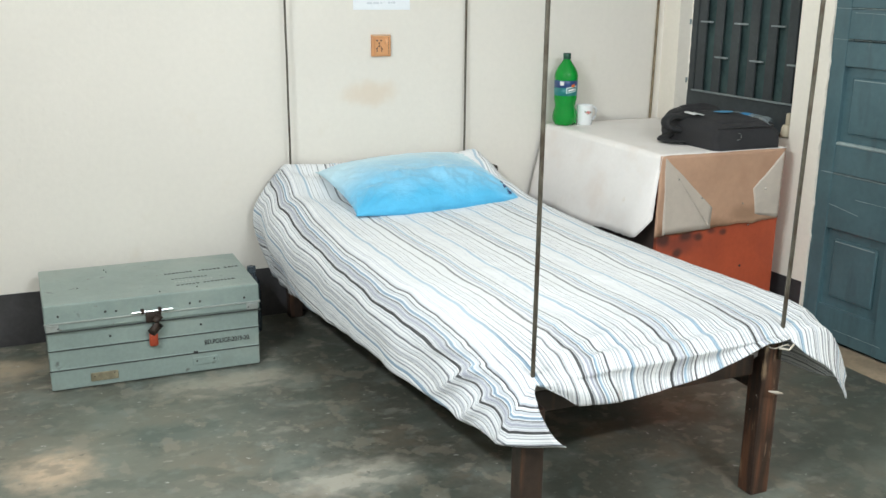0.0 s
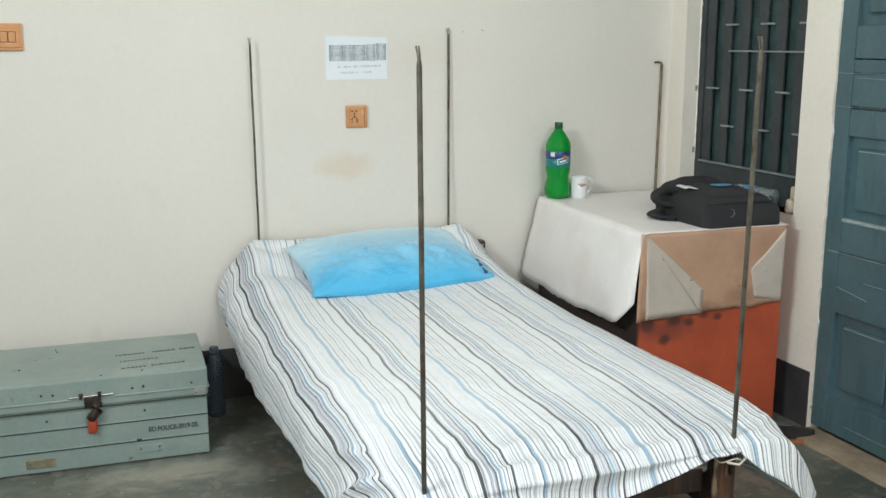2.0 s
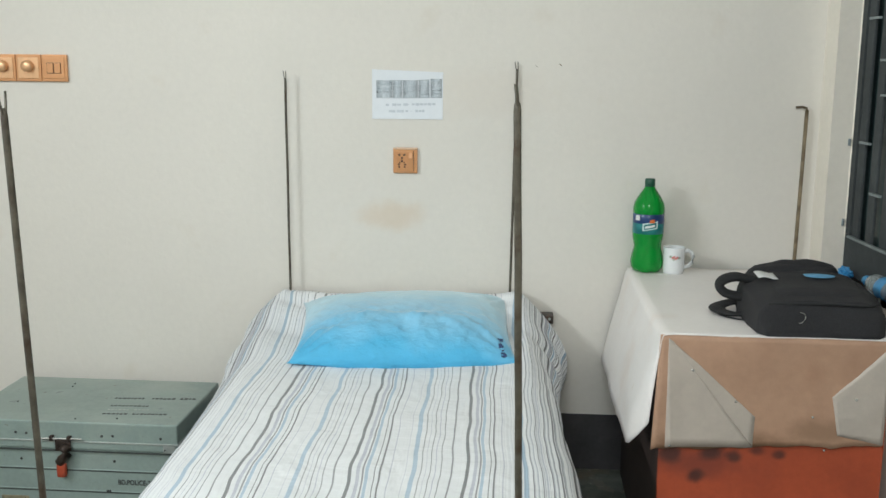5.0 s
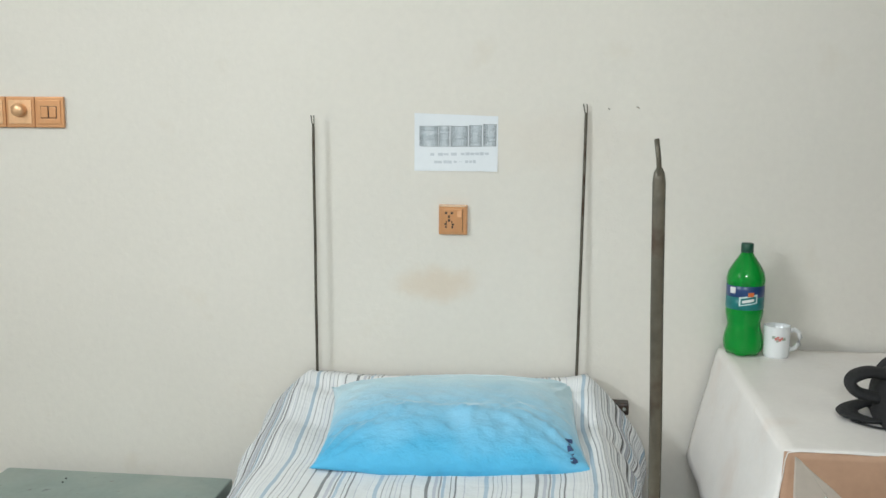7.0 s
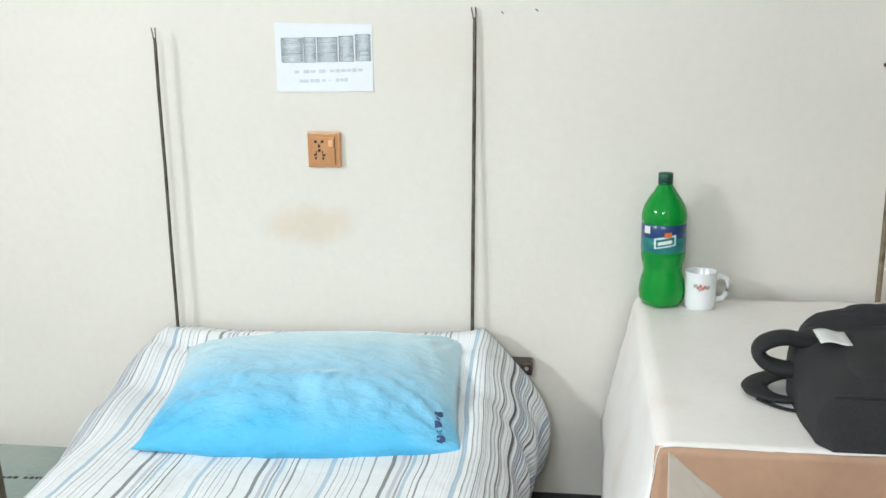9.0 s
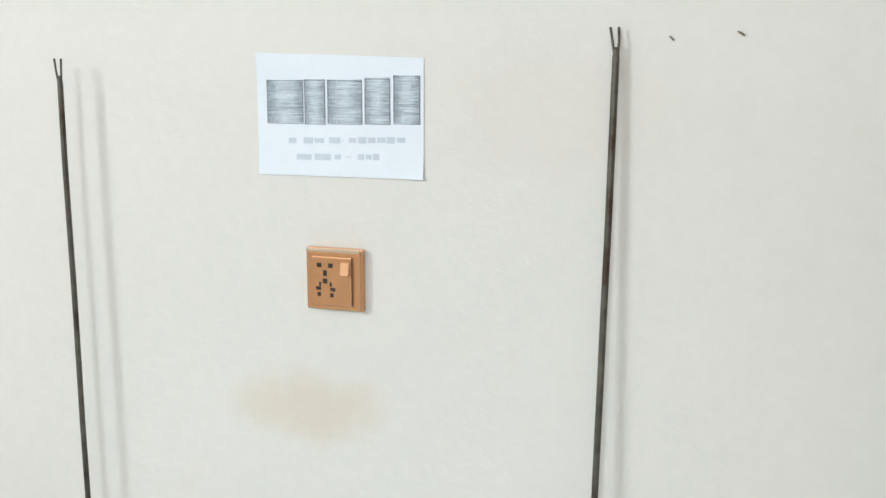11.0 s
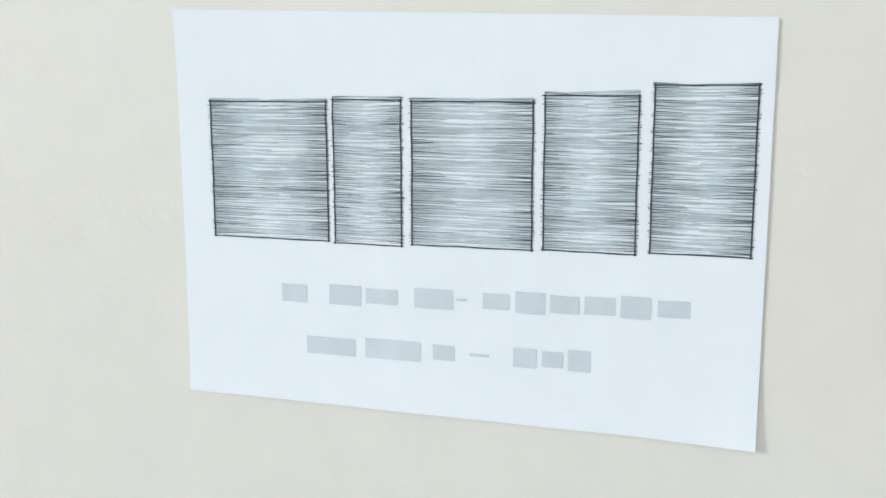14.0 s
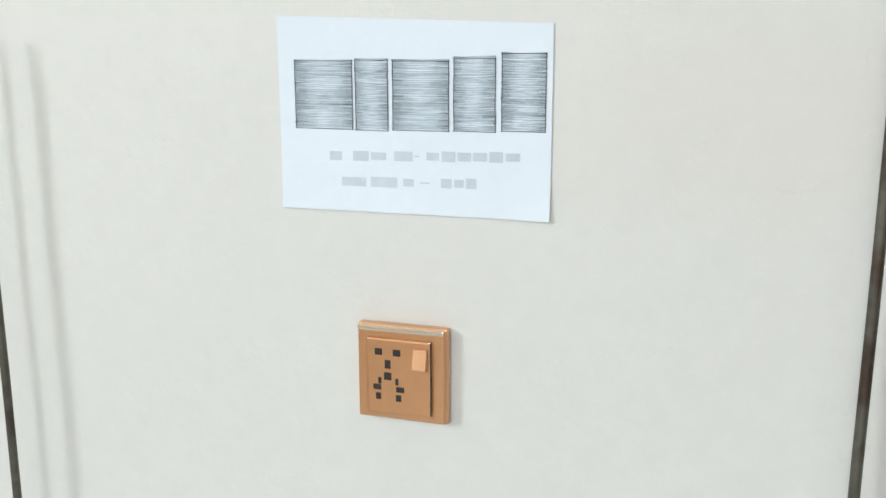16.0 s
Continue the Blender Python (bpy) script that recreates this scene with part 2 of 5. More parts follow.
spot(brown_paper, (1.17, -0.9, 0.500), (0.10, 1, 0.050), (0.27, 0.155, 0.09), 0.6)
tissue = Mat("greyish_folded_cover_corner", (0.55, 0.475, 0.405), 0.55, big=0.08, fine=0.06, big_scale=6, bump=0.35, bump_scale=18)
tissue.blotch(7, 0.58, 0.76, (0.45, 0.34, 0.24), 0.6)

bag_mat = Mat("black_backpack_nylon", (0.028, 0.027, 0.029), 0.95, big=0.2, fine=0.3, fine_scale=260, bump=0.25, bump_scale=300)
strap_mat = Mat("black_webbing", (0.022, 0.022, 0.023), 0.85, big=0.2, fine=0.3, fine_scale=300, bump=0.4, bump_scale=400)
tag_white = Mat("white_tag_cloth", (0.80, 0.80, 0.78), 0.6)
emblem_blue = Mat("blue_emblem_print", (0.10, 0.37, 0.62), 0.5, big=0.25, big_scale=60)
pet_green = Mat("green_bottle_plastic", (0.012, 0.42, 0.055), 0.10, big=0.05, fine=0.02)
pet_green.bsdf.inputs["Transmission Weight"].default_value = 0.45
pet_green.bsdf.inputs["IOR"].default_value = 1.4
cap_green = Mat("dark_green_cap", (0.012, 0.075, 0.045), 0.4)
label_blue = Mat("dark_blue_label_film", (0.018, 0.055, 0.17), 0.3, big=0.2, big_scale=30)
label_teal = Mat("teal_label_film", (0.012, 0.19, 0.19), 0.3, big=0.2, big_scale=30)
label_orange = Mat("orange_label_print", (0.75, 0.17, 0.04), 0.4)
label_pale = Mat("pale_label_print", (0.62, 0.78, 0.76), 0.4)
mug_white = Mat("white_glazed_ceramic", (0.82, 0.83, 0.83), 0.14, big=0.02, fine=0.01)
mug_pink = Mat("pink_flower_glaze", (0.62, 0.20, 0.18), 0.2, big=0.25, big_scale=80)
mug_green = Mat("grey_green_leaf_glaze", (0.40, 0.44, 0.36), 0.2)
pet_clear = Mat("clear_bottle_plastic", (0.72, 0.82, 0.84), 0.12, big=0.03)
pet_clear.bsdf.inputs["Transmission Weight"].default_value = 0.75
pet_blue = Mat("blue_bottle_cap", (0.05, 0.28, 0.55), 0.35)
dark_bottle = Mat("smoky_blue_bottle_plastic", (0.13, 0.17, 0.21), 0.15, big=0.2, big_scale=20)
dark_bottle.bsdf.inputs["Transmission Weight"].default_value = 0.65
beige = Mat("beige_wax", (0.60, 0.52, 0.38), 0.5, big=0.1)

copper = Mat("copper_brown_plastic", (0.70, 0.345, 0.155), 0.30, 0.5, big=0.06, fine=0.05, big_scale=12)
copper.bsdf.inputs["Coat Weight"].default_value = 0.6
copper_pale = Mat("worn_copper_plastic_rim", (0.78, 0.47, 0.26), 0.36, 0.6, big=0.1, fine=0.05, big_scale=25)
copper_dull = Mat("rubbed_copper_rocker", (0.68, 0.35, 0.17), 0.50, 0.25, big=0.06, fine=0.05, big_scale=12)
# socket ledge: its specular highlight put into a pale base colour
ledge_highlight = Mat("copper_highlight_tone", (0.88, 0.66, 0.47), 0.16, 0.6, big=0.06)
slot = Mat("dark_socket_slot", (0.028, 0.018, 0.014), 0.6)
paper_mat = Mat("white_sketch_paper", (0.815, 0.84, 0.87), 0.75, big=0.015, fine=0.015, big_scale=8, bump=0.35, bump_scale=14)
paper_mat.bsdf.inputs["Base Color"].default_value = (0.8, 0.83, 0.87, 1)
slipper_mat = Mat("black_sandal_rubber", (0.030, 0.026, 0.024), 0.6, big=0.2, fine=0.2)
slipper_strap = Mat("orange_brown_sandal_strap", (0.36, 0.12, 0.045), 0.5, big=0.2)
threshold_mat = Mat("pale_worn_cement", (0.30, 0.235, 0.160), 0.6, big=0.25, fine=0.2, big_scale=7, bump=0.3, bump_scale=40)
fixture_white = Mat("white_lamp_housing", (0.8, 0.8, 0.8), 0.4)
string_mat = Mat("pale_cotton_string", (0.55, 0.50, 0.42), 0.8)

# Pillowcase: velvety light blue cotton
pillow_mat = Mat("light_blue_pillowcase", (0.095, 0.49, 0.79), 0.7, big=0.08, fine=0.04, big_scale=5, bump=0.15, bump_scale=220)
pillow_mat.bsdf.inputs["Sheen Weight"].default_value = 0.6
pillow_mat.bsdf.inputs["Sheen Roughness"].default_value = 0.35
pillow_mat.bsdf.inputs["Sheen Tint"].default_value = (0.85, 0.95, 1.0, 1)
pillow_mat.relief(pillow_mat.noise(9, 4, (1, 1.6, 1)), 0.8, 0.02)
# the blue turns paler towards the back, along a noisy border
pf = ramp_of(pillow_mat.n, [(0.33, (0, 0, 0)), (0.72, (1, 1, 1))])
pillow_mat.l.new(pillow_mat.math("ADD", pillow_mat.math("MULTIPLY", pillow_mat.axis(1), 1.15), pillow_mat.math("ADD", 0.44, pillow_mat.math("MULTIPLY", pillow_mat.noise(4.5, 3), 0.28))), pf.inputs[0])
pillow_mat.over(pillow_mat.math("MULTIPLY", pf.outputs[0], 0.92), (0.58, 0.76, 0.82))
pillow_ink = Mat("navy_laundry_mark", (0.03, 0.06, 0.16), 0.7)

# Striped sheet: the pattern runs along the cloth, repeating about every quarter metre
sheet_mat = Mat("striped_white_cotton", (0.88, 0.88, 0.88), 0.8, big=0.02, fine=0.03, fine_scale=350, bump=0.15, bump_scale=420)
uv = sheet_mat.tex.outputs["UV"]
sep = sheet_mat.n.new("ShaderNodeSeparateXYZ")
sheet_mat.l.new(uv, sep.inputs[0])
wn = sheet_mat.n.new("ShaderNodeTexNoise")
wn.inputs["Scale"].default_value = 3.0
wn.inputs["Detail"].default_value = 2
sheet_mat.l.new(uv, wn.inputs["Vector"])
wob = sheet_mat.math("MULTIPLY", sheet_mat.math("SUBTRACT", wn.outputs["Fac"], 0.5), 0.042)
# the cloth lies a little askew
wob = sheet_mat.math("SUBTRACT", wob, sheet_mat.math("MULTIPLY", sheet_mat.math("SUBTRACT", sep.outputs[1], 0.40), 0.028))
turns = sheet_mat.math("FRACT", sheet_mat.math("ADD", sheet_mat.math("DIVIDE", sheet_mat.math("ADD", sep.outputs[0], wob), 0.257), 20.02))
W, D, G, B, LI = (0.85, 0.86, 0.865), (0.012, 0.013, 0.017), (0.15, 0.15, 0.16), (0.35, 0.50, 0.63), (0.48, 0.49, 0.57)
LINES = [(0.00, 0.031, D), (0.072, 0.105, LI), (0.125, 0.137, G), (0.150, 0.176, B), (0.225, 0.234, D), (0.262, 0.278, D),
         (0.345, 0.352, LI), (0.47, 0.476, LI), (0.525, 0.565, B), (0.605, 0.613, G), (0.645, 0.652, LI), (0.685, 0.693, G),
         (0.73, 0.737, LI), (0.775, 0.783, G), (0.865, 0.880, G)]
stops = []
for a, b, c in LINES:
    stops += [(a, c), (b, W)]
stripes = ramp_of(sheet_mat.n, stops, "CONSTANT")
sheet_mat.l.new(turns, stripes.inputs[0])
# thin threads between the broad lines
thin_turns = sheet_mat.math("FRACT", sheet_mat.math("ADD", sheet_mat.math("DIVIDE", sheet_mat.math("ADD", sep.outputs[0], wob), 0.0857), 20.02))
T = (0.52, 0.52, 0.57)
thin_stops = [(0.0, (1.0, 1.0, 1.0))]
for a, b in ((0.07, 0.095), (0.20, 0.218), (0.29, 0.318), (0.44, 0.455), (0.55, 0.575), (0.63, 0.648), (0.80, 0.828), (0.91, 0.925)):
    thin_stops += [(a, T), (b, (1.0, 1.0, 1.0))]
threads = ramp_of(sheet_mat.n, thin_stops, "CONSTANT")
sheet_mat.l.new(thin_turns, threads.inputs[0])
fine_lines = sheet_mat.n.new("ShaderNodeTexNoise")
fine_lines.noise_dimensions = "1D"
fine_lines.inputs["Scale"].default_value = 150.0
fine_lines.inputs["Detail"].default_value = 2.0
sheet_mat.l.new(sheet_mat.math("ADD", sep.outputs[0], wob), fine_lines.inputs["W"])
fine_ramp = ramp_of(sheet_mat.n, [(0.50, (1.0, 1.0, 1.0)), (0.56, (0.50, 0.54, 0.58)), (0.64, (0.36, 0.42, 0.50)), (0.70, (0.14, 0.15, 0.17))])
sheet_mat.l.new(fine_lines.outputs["Fac"], fine_ramp.inputs[0])
# top light painted in: stripes paler on the bed, full at the hanging edges
fade = sheet_mat.n.new("ShaderNodeTexNoise")
fade.inputs["Scale"].default_value = 7.0
sheet_mat.l.new(uv, fade.inputs["Vector"])
edge_foot = sheet_mat.math("MULTIPLY", sheet_mat.math("SUBTRACT", sep.outputs[1], 1.62), 3.4, True)
edge_side = sheet_mat.math("MULTIPLY", sheet_mat.math("SUBTRACT", sheet_mat.math("ABSOLUTE", sep.outputs[0]), 0.34), 7.0, True)
hang_mask = sheet_mat.math("MAXIMUM", edge_foot, edge_side)
lined = sheet_mat.mix("MULTIPLY", sheet_mat.math("ADD", 0.08, sheet_mat.math("MULTIPLY", hang_mask, 0.87)), stripes.outputs[0], threads.outputs[0])
lined = sheet_mat.mix("MULTIPLY", sheet_mat.math("MULTIPLY", hang_mask, 0.65), lined, fine_ramp.outputs[0])
top_light = sheet_mat.math("MULTIPLY", sheet_mat.math("SUBTRACT", 1.0, hang_mask), 0.22)
faded = sheet_mat.mix("MIX", sheet_mat.math("ADD", sheet_mat.math("MULTIPLY", fade.outputs["Fac"], 0.12), top_light), lined, W)
sheet_mat.colour = sheet_mat.mix("MULTIPLY", 1.0, faded, sheet_mat.mix("MIX", 0.2, (1.0, 1.0, 1.0), sheet_mat.colour))
sheet_mat.done()
# fine creases: short puckers along the cloth, sharper ones towards the foot
for size, stretch, height in ((7.0, (1.0, 0.55, 1.0), 0.030), (24.0, (0.45, 1.0, 1.0), 0.007)):
    mp = sheet_mat.n.new("ShaderNodeMapping")
    mp.inputs["Scale"].default_value = stretch
    mp.inputs["Rotation"].default_value = (0, 0, 0.5)
    sheet_mat.l.new(uv, mp.inputs["Vector"])
    cn = sheet_mat.n.new("ShaderNodeTexNoise")
    cn.inputs["Scale"].default_value = size
    cn.inputs["Detail"].default_value = 3
    cn.inputs["Distortion"].default_value = 0.6
    sheet_mat.l.new(mp.outputs[0], cn.inputs["Vector"])
    sheet_mat.relief(cn.outputs["Fac"], 0.55, height)
sheet_mat.bsdf.inputs["Sheen Weight"].default_value = 0.15

pen = Mat("pen_line_ink", (0.045, 0.05, 0.06), 0.7, big=0.1, fine=0.1)
pen_wash = Mat("grey_blue_marker_ink", (0.50, 0.56, 0.60), 0.75, big=0.15, fine=0.1, big_scale=60)
pen_pale = Mat("pale_pen_line_ink", (0.50, 0.56, 0.59), 0.7, big=0.2, fine=0.1, big_scale=80)
script_pen = Mat("faint_pen_bar_ink", (0.62, 0.655, 0.695), 0.75, big=0.1, fine=0.1)


# ---- building helpers ----
def thing(name, m, label, category, group="", kind=""):
    ob = new(name)
    ob.matrix_world = m
    ob.empty_display_size = 0.05
    return tagged(ob, label, category, group, kind)


def finish(name, bm, material, smooth=False):
    me = bpy.data.meshes.new(name)
    bmesh.ops.recalc_face_normals(bm, faces=bm.faces[:])
    bm.to_mesh(me)
    bm.free()
    for mt in material if isinstance(material, (list, tuple)) else (material,):
        me.materials.append(mt.m)
    if smooth:
        for p in me.polygons:
            p.use_smooth = True
    return me


def part(name, bm, material, parent, label="", smooth=False):
    ob = new(name, finish(name, bm, material, smooth))
    ob.parent = parent
    return tagged(ob, label) if label else ob


def whole(name, bm, material, label="", category="", group="", kind="", smooth=False, m=None):
    ob = new(name, finish(name, bm, material, smooth))
    if m is not None:
        ob.matrix_world = m
    return tagged(ob, label, category, group, kind)


def box(bm, lo, hi, bevel=0.0, segs=2, m=None):
    made = bmesh.ops.create_cube(bm, size=1)["verts"]
    for v in made:
        v.co = Vector([lo[i] + (v.co[i] + 0.5) * (hi[i] - lo[i]) for i in range(3)])
    if bevel:
        edges = {e for v in made for e in v.link_edges}
        out = bmesh.ops.bevel(bm, geom=list(edges), offset=bevel, segments=segs, affect="EDGES", profile=0.6)
        made = list({v for f in out["faces"] for v in f.verts} | {v for v in made if v.is_valid})
    if m is not None:
        for v in made:
            v.co = m @ v.co
    return bm


def a_box(lo, hi, bevel=0.0, segs=2, m=None):
    return box(bmesh.new(), lo, hi, bevel, segs, m)


def tube(bm, points, r, segs=10, cap=True, flat=1.0, up=None):
    """A round or flattened tube along points; r may be one radius or one for each point."""
    pts = [Vector(p) for p in points]
    rs = r if isinstance(r, (list, tuple)) else [r] * len(pts)
    rings = []
    for i, p in enumerate(pts):
        d = (pts[min(i + 1, len(pts) - 1)] - pts[max(i - 1, 0)]).normalized()
        ref = Vector(up) if up else (Vector((0, 0, 1)) if abs(d.z) < 0.9 else Vector((1, 0, 0)))
        a = d.cross(ref).normalized()
        b = a.cross(d).normalized()
        rings.append([bm.verts.new(p + rs[i] * (math.cos(k * math.tau / segs) * a + flat * math.sin(k * math.tau / segs) * b)) for k in range(segs)])
    for q, w in zip(rings, rings[1:]):
        for k in range(segs):
            bm.faces.new((q[k], q[(k + 1) % segs], w[(k + 1) % segs], w[k]))
    if cap:
        bm.faces.new(rings[0])
        bm.faces.new(rings[-1])
    return bm


def lathe(bm, profile, segs=32, lobes=0, depth=0.0, lobe_top=0.0):
    rings = []
    for r, z in profile:
        ring = []
        for k in range(segs):
            a = k * math.tau / segs
            q = r
            if lobes and z < lobe_top:
                q = r * (1 - depth * (1 - z / lobe_top) * (0.5 + 0.5 * math.cos(lobes * a)))
            ring.append(bm.verts.new((q * math.cos(a), q * math.sin(a), z)))
        rings.append(ring)
    for a, b in zip(rings, rings[1:]):
        for k in range(segs):
            bm.faces.new((a[k], a[(k + 1) % segs], b[(k + 1) % segs], b[k]))
    bm.faces.new(rings[0])
    bm.faces.new(rings[-1])
    return bm


def grid_faces(bm, rows):
    for a, b in zip(rows, rows[1:]):
        for k in range(len(a) - 1):
            bm.faces.new((a[k], a[k + 1], b[k + 1], b[k]))


def wave(x, y, z=0.0):
    return noise.noise(Vector((x, y, z)))


def lettering(name, text, size, material, parent, m, label=""):
    """Painted words in the built-in font, as a flat mesh."""
    cu = bpy.data.curves.new(name, "FONT")
    cu.body, cu.size, cu.align_x, cu.extrude, cu.offset = text, size, "CENTER", 0.0002, size * 0.018
    tmp = new(name, cu)
    me = bpy.data.meshes.new_from_object(tmp.evaluated_get(bpy.context.evaluated_depsgraph_get()))
    bpy.data.objects.remove(tmp)
    me.materials.clear()
    me.materials.append(material.m)
    ob = new(name, me)
    ob.parent = parent
    ob.matrix_local = m
    return tagged(ob, label) if label else ob


# ---- the room ----
WEST, SOUTH, TOP = -2.45, -6.0, 2.95
EAST = pose(1.376, 0, 0, 0, 0, 2.86)  # the east wall's own frame: x into the wall, -y along it


def slab(name, lo, hi, material, m=None, label="", category=""):
    bm = a_box(lo, hi)
    return whole(name, bm, material, label, category, kind="structure", m=m)


slab("floor", (-2.65, -6.2, -0.12), (2.2, 0.2, 0.0), floor_mat, label="worn mottled dark cement floor with pale patches, light and shade painted in", category="floor")
slab("wall_north", (-2.65, 0.0, 0.0), (1.376, 0.2, TOP), wall_paint, label="cream painted plaster wall with faint brown stains", category="wall")
slab("wall_west", (-2.65, -6.0, 0.0), (WEST, 0.0, TOP), wall_paint, label="cream painted plaster wall", category="wall")
slab("wall_south", (-2.65, -6.2, 0.0), (2.2, SOUTH, TOP), wall_paint, label="cream painted plaster wall", category="wall")
slab("ceiling", (-2.65, -6.2, TOP), (2.2, 0.2, TOP + 0.12), ceiling_paint, label="white painted ceiling", category="ceiling")
slab("baseboard_north", (WEST, -0.004, 0.0), (1.372, 0.0, 0.205), black_band, label="black painted skirting band", category="skirting")
slab("baseboard_west", (WEST, -5.99, 0.0), (WEST + 0.004, -0.006, 0.205), black_band, label="black painted skirting band", category="skirting")

# The east wall with the window recess and the door opening
W_N, W_S, W_LO, W_HI = -0.112, -0.83, 0.765, 2.05
D_N, D_S, D_HI = -0.990, -1.90, 2.06
wall_e = new("wall_east")
wall_e.matrix_world = EAST
tagged(wall_e, "white painted plaster wall with a ragged door edge", "wall", kind="structure")
part("plaster", a_box((0, W_N, 0), (0.22, 0.06, TOP)), white_paint, wall_e)
part("plaster", a_box((0, W_S, 0), (0.22, W_N, W_LO)), white_paint, wall_e)
part("plaster", a_box((0, W_S, W_HI), (0.22, W_N, TOP)), white_paint, wall_e)
part("plaster", a_box((0, D_S, D_HI), (0.22, D_N, TOP)), white_paint, wall_e)
part("plaster", a_box((0, -6.3, 0), (0.22, D_S, TOP)), white_paint, wall_e)
# the pier between window and door has a chipped edge towards the door
bm = bmesh.new()
n = 240
front, back = [], []
for i in range(n + 1):
    z = TOP * i / n
    chip = 0.010 * wave(0, z * 9, 3) + 0.007 * wave(4, z * 31, 3) + 0.005 * max(0, wave(7, z * 85, 3))
    front.append([bm.verts.new((0, W_S, z)), bm.verts.new((0, D_N + chip, z))])
    back.append([bm.verts.new((0.22, W_S, z)), bm.verts.new((0.22, D_N + chip * 0.3, z))])
for a in range(n):
    f0, f1, b0, b1 = front[a], front[a + 1], back[a], back[a + 1]
    bm.faces.new((f0[0], f0[1], f1[1], f1[0]))
    bm.faces.new((b0[0], b1[0], b1[1], b0[1]))
    bm.faces.new((f0[0], f1[0], b1[0], b0[0]))
    bm.faces.new((f0[1], b0[1], b1[1], f1[1]))
bm.faces.new((front[0][0], back[0][0], back[0][1], front[0][1]))
bm.faces.new((front[n][0], front[n][1], back[n][1], back[n][0]))
part("pier", bm, white_paint, wall_e, "white pier with a chipped plaster edge")
# white paint run unevenly onto the window frame's edge
bm = bmesh.new()
rows = [[], [], []]
for i in range(161):
    z = W_LO + 0.12 + (W_HI - W_LO - 0.14) * i / 160
    w = 0.004 + 0.004 * wave(3, z * 40) + 0.006 * max(0, wave(8, z * 17, 2)) ** 2
    for row, x, y in zip(rows, (0.066, 0.0690, 0.0705), (W_N + 0.002, W_N - max(0.001, w) * 0.6, W_N - max(0.001, w))):
        row.append(bm.verts.new((x, y, z)))
grid_faces(bm, rows)
part("paint_edge", bm, white_paint, wall_e, "uneven edge of white paint")
slab("baseboard_east", (-0.004, D_N + 0.012, 0.0), (0.0, -0.002, 0.212), black_band, EAST, "black painted skirting band", "skirting")
slab("wall_east_backing", (0.225, -6.2, 0.0), (0.29, 0.1, TOP), black_band, EAST, "dark space behind the window and door", "wall")

# window: steel frame, dark glass, flat upright bars and short ties
win = thing("window_1", EAST, "closed dark green steel window with a flat-bar grille", "window", kind="structure")
GX = 0.072
part("window_frame", box(box(box(box(bmesh.new(), (GX, W_N - 0.035, W_LO), (GX + 0.05, W_N, W_HI)), (GX, W_S, W_LO), (GX + 0.05, W_S + 0.035, W_HI)),
     (GX, W_S + 0.035, W_LO), (GX + 0.05, W_N - 0.035, W_LO + 0.115)), (GX, W_S + 0.035, W_HI - 0.04), (GX + 0.05, W_N - 0.035, W_HI)), window_mat, win)
glass_n = 6
gw = (W_N - W_S - 0.07) / glass_n
for i in range(glass_n):
    y0 = W_S + 0.035 + i * gw
    part("pane", a_box((GX + 0.030, y0 + 0.004, W_LO + 0.115), (GX + 0.040, y0 + gw - 0.004, W_HI - 0.04)), shutter_mat, win)
    part("bar", a_box((GX + 0.004, y0 - 0.002 + gw * 0.5, W_LO + 0.115), (GX + 0.014, y0 + gw * 0.5 + 0.048, W_HI - 0.04), 0.002, 1), window_mat, win)
    for j, z in enumerate((1.040, 1.189, 1.443, 1.57, 1.72, 1.86)):
        if (i + j) % 2 == 0:
            part("tie", a_box((GX - 0.004, y0 + 0.006, z), (GX + 0.006, y0 + gw * 0.75, z + 0.007)), bar_edge, win)
part("rail", a_box((GX - 0.008, W_S + 0.035, 0.884), (GX + 0.003, W_N - 0.035, 0.891)), bar_edge, win, "chipped pale rail edge")
part("rail", a_box((GX - 0.006, W_S + 0.035, 1.340), (GX + 0.003, W_N - 0.2, 1.346)), bar_edge, win, "chipped pale rail edge")
for z in (0.93, 1.19):
    part("hinge", tube(bmesh.new(), [(GX - 0.012, W_N - 0.004, z - 0.012), (GX - 0.012, W_N - 0.004, z + 0.010)], 0.0045, 8), bar_edge, win)
slab("window_sill", (-0.0, W_S + 0.004, W_LO - 0.004), (GX, W_N - 0.004, W_LO), white_paint, EAST, "painted plaster sill under the window", "sill")

# door: framed and panelled leaf
door = thing("door_1", EAST, "closed teal painted wooden panel door with worn edges", "door", kind="structure")
DX = 0.008
stiles = ((D_N, -1.060), (-1.338, -1.410), (-1.60, -1.69), (D_S + 0.07, D_S))
for a, b in stiles:
    part("stile", a_box((DX, b, 0.02), (DX + 0.04, a, D_HI - 0.01), 0.004), door_mat, door)
rails = ((0.02, 0.15), (0.455, 0.664), (0.671, 0.783), (1.068, 1.159), (1.168, 1.274), (1.279, 1.321), (1.325, 1.43), (1.96, 2.05))
for a, b in rails:
    for (p, q), (r, s) in zip(stiles, stiles[1:]):
        part("rail", a_box((DX + 0.003, r, a), (DX + 0.038, q, b), 0.003), door_mat, door)
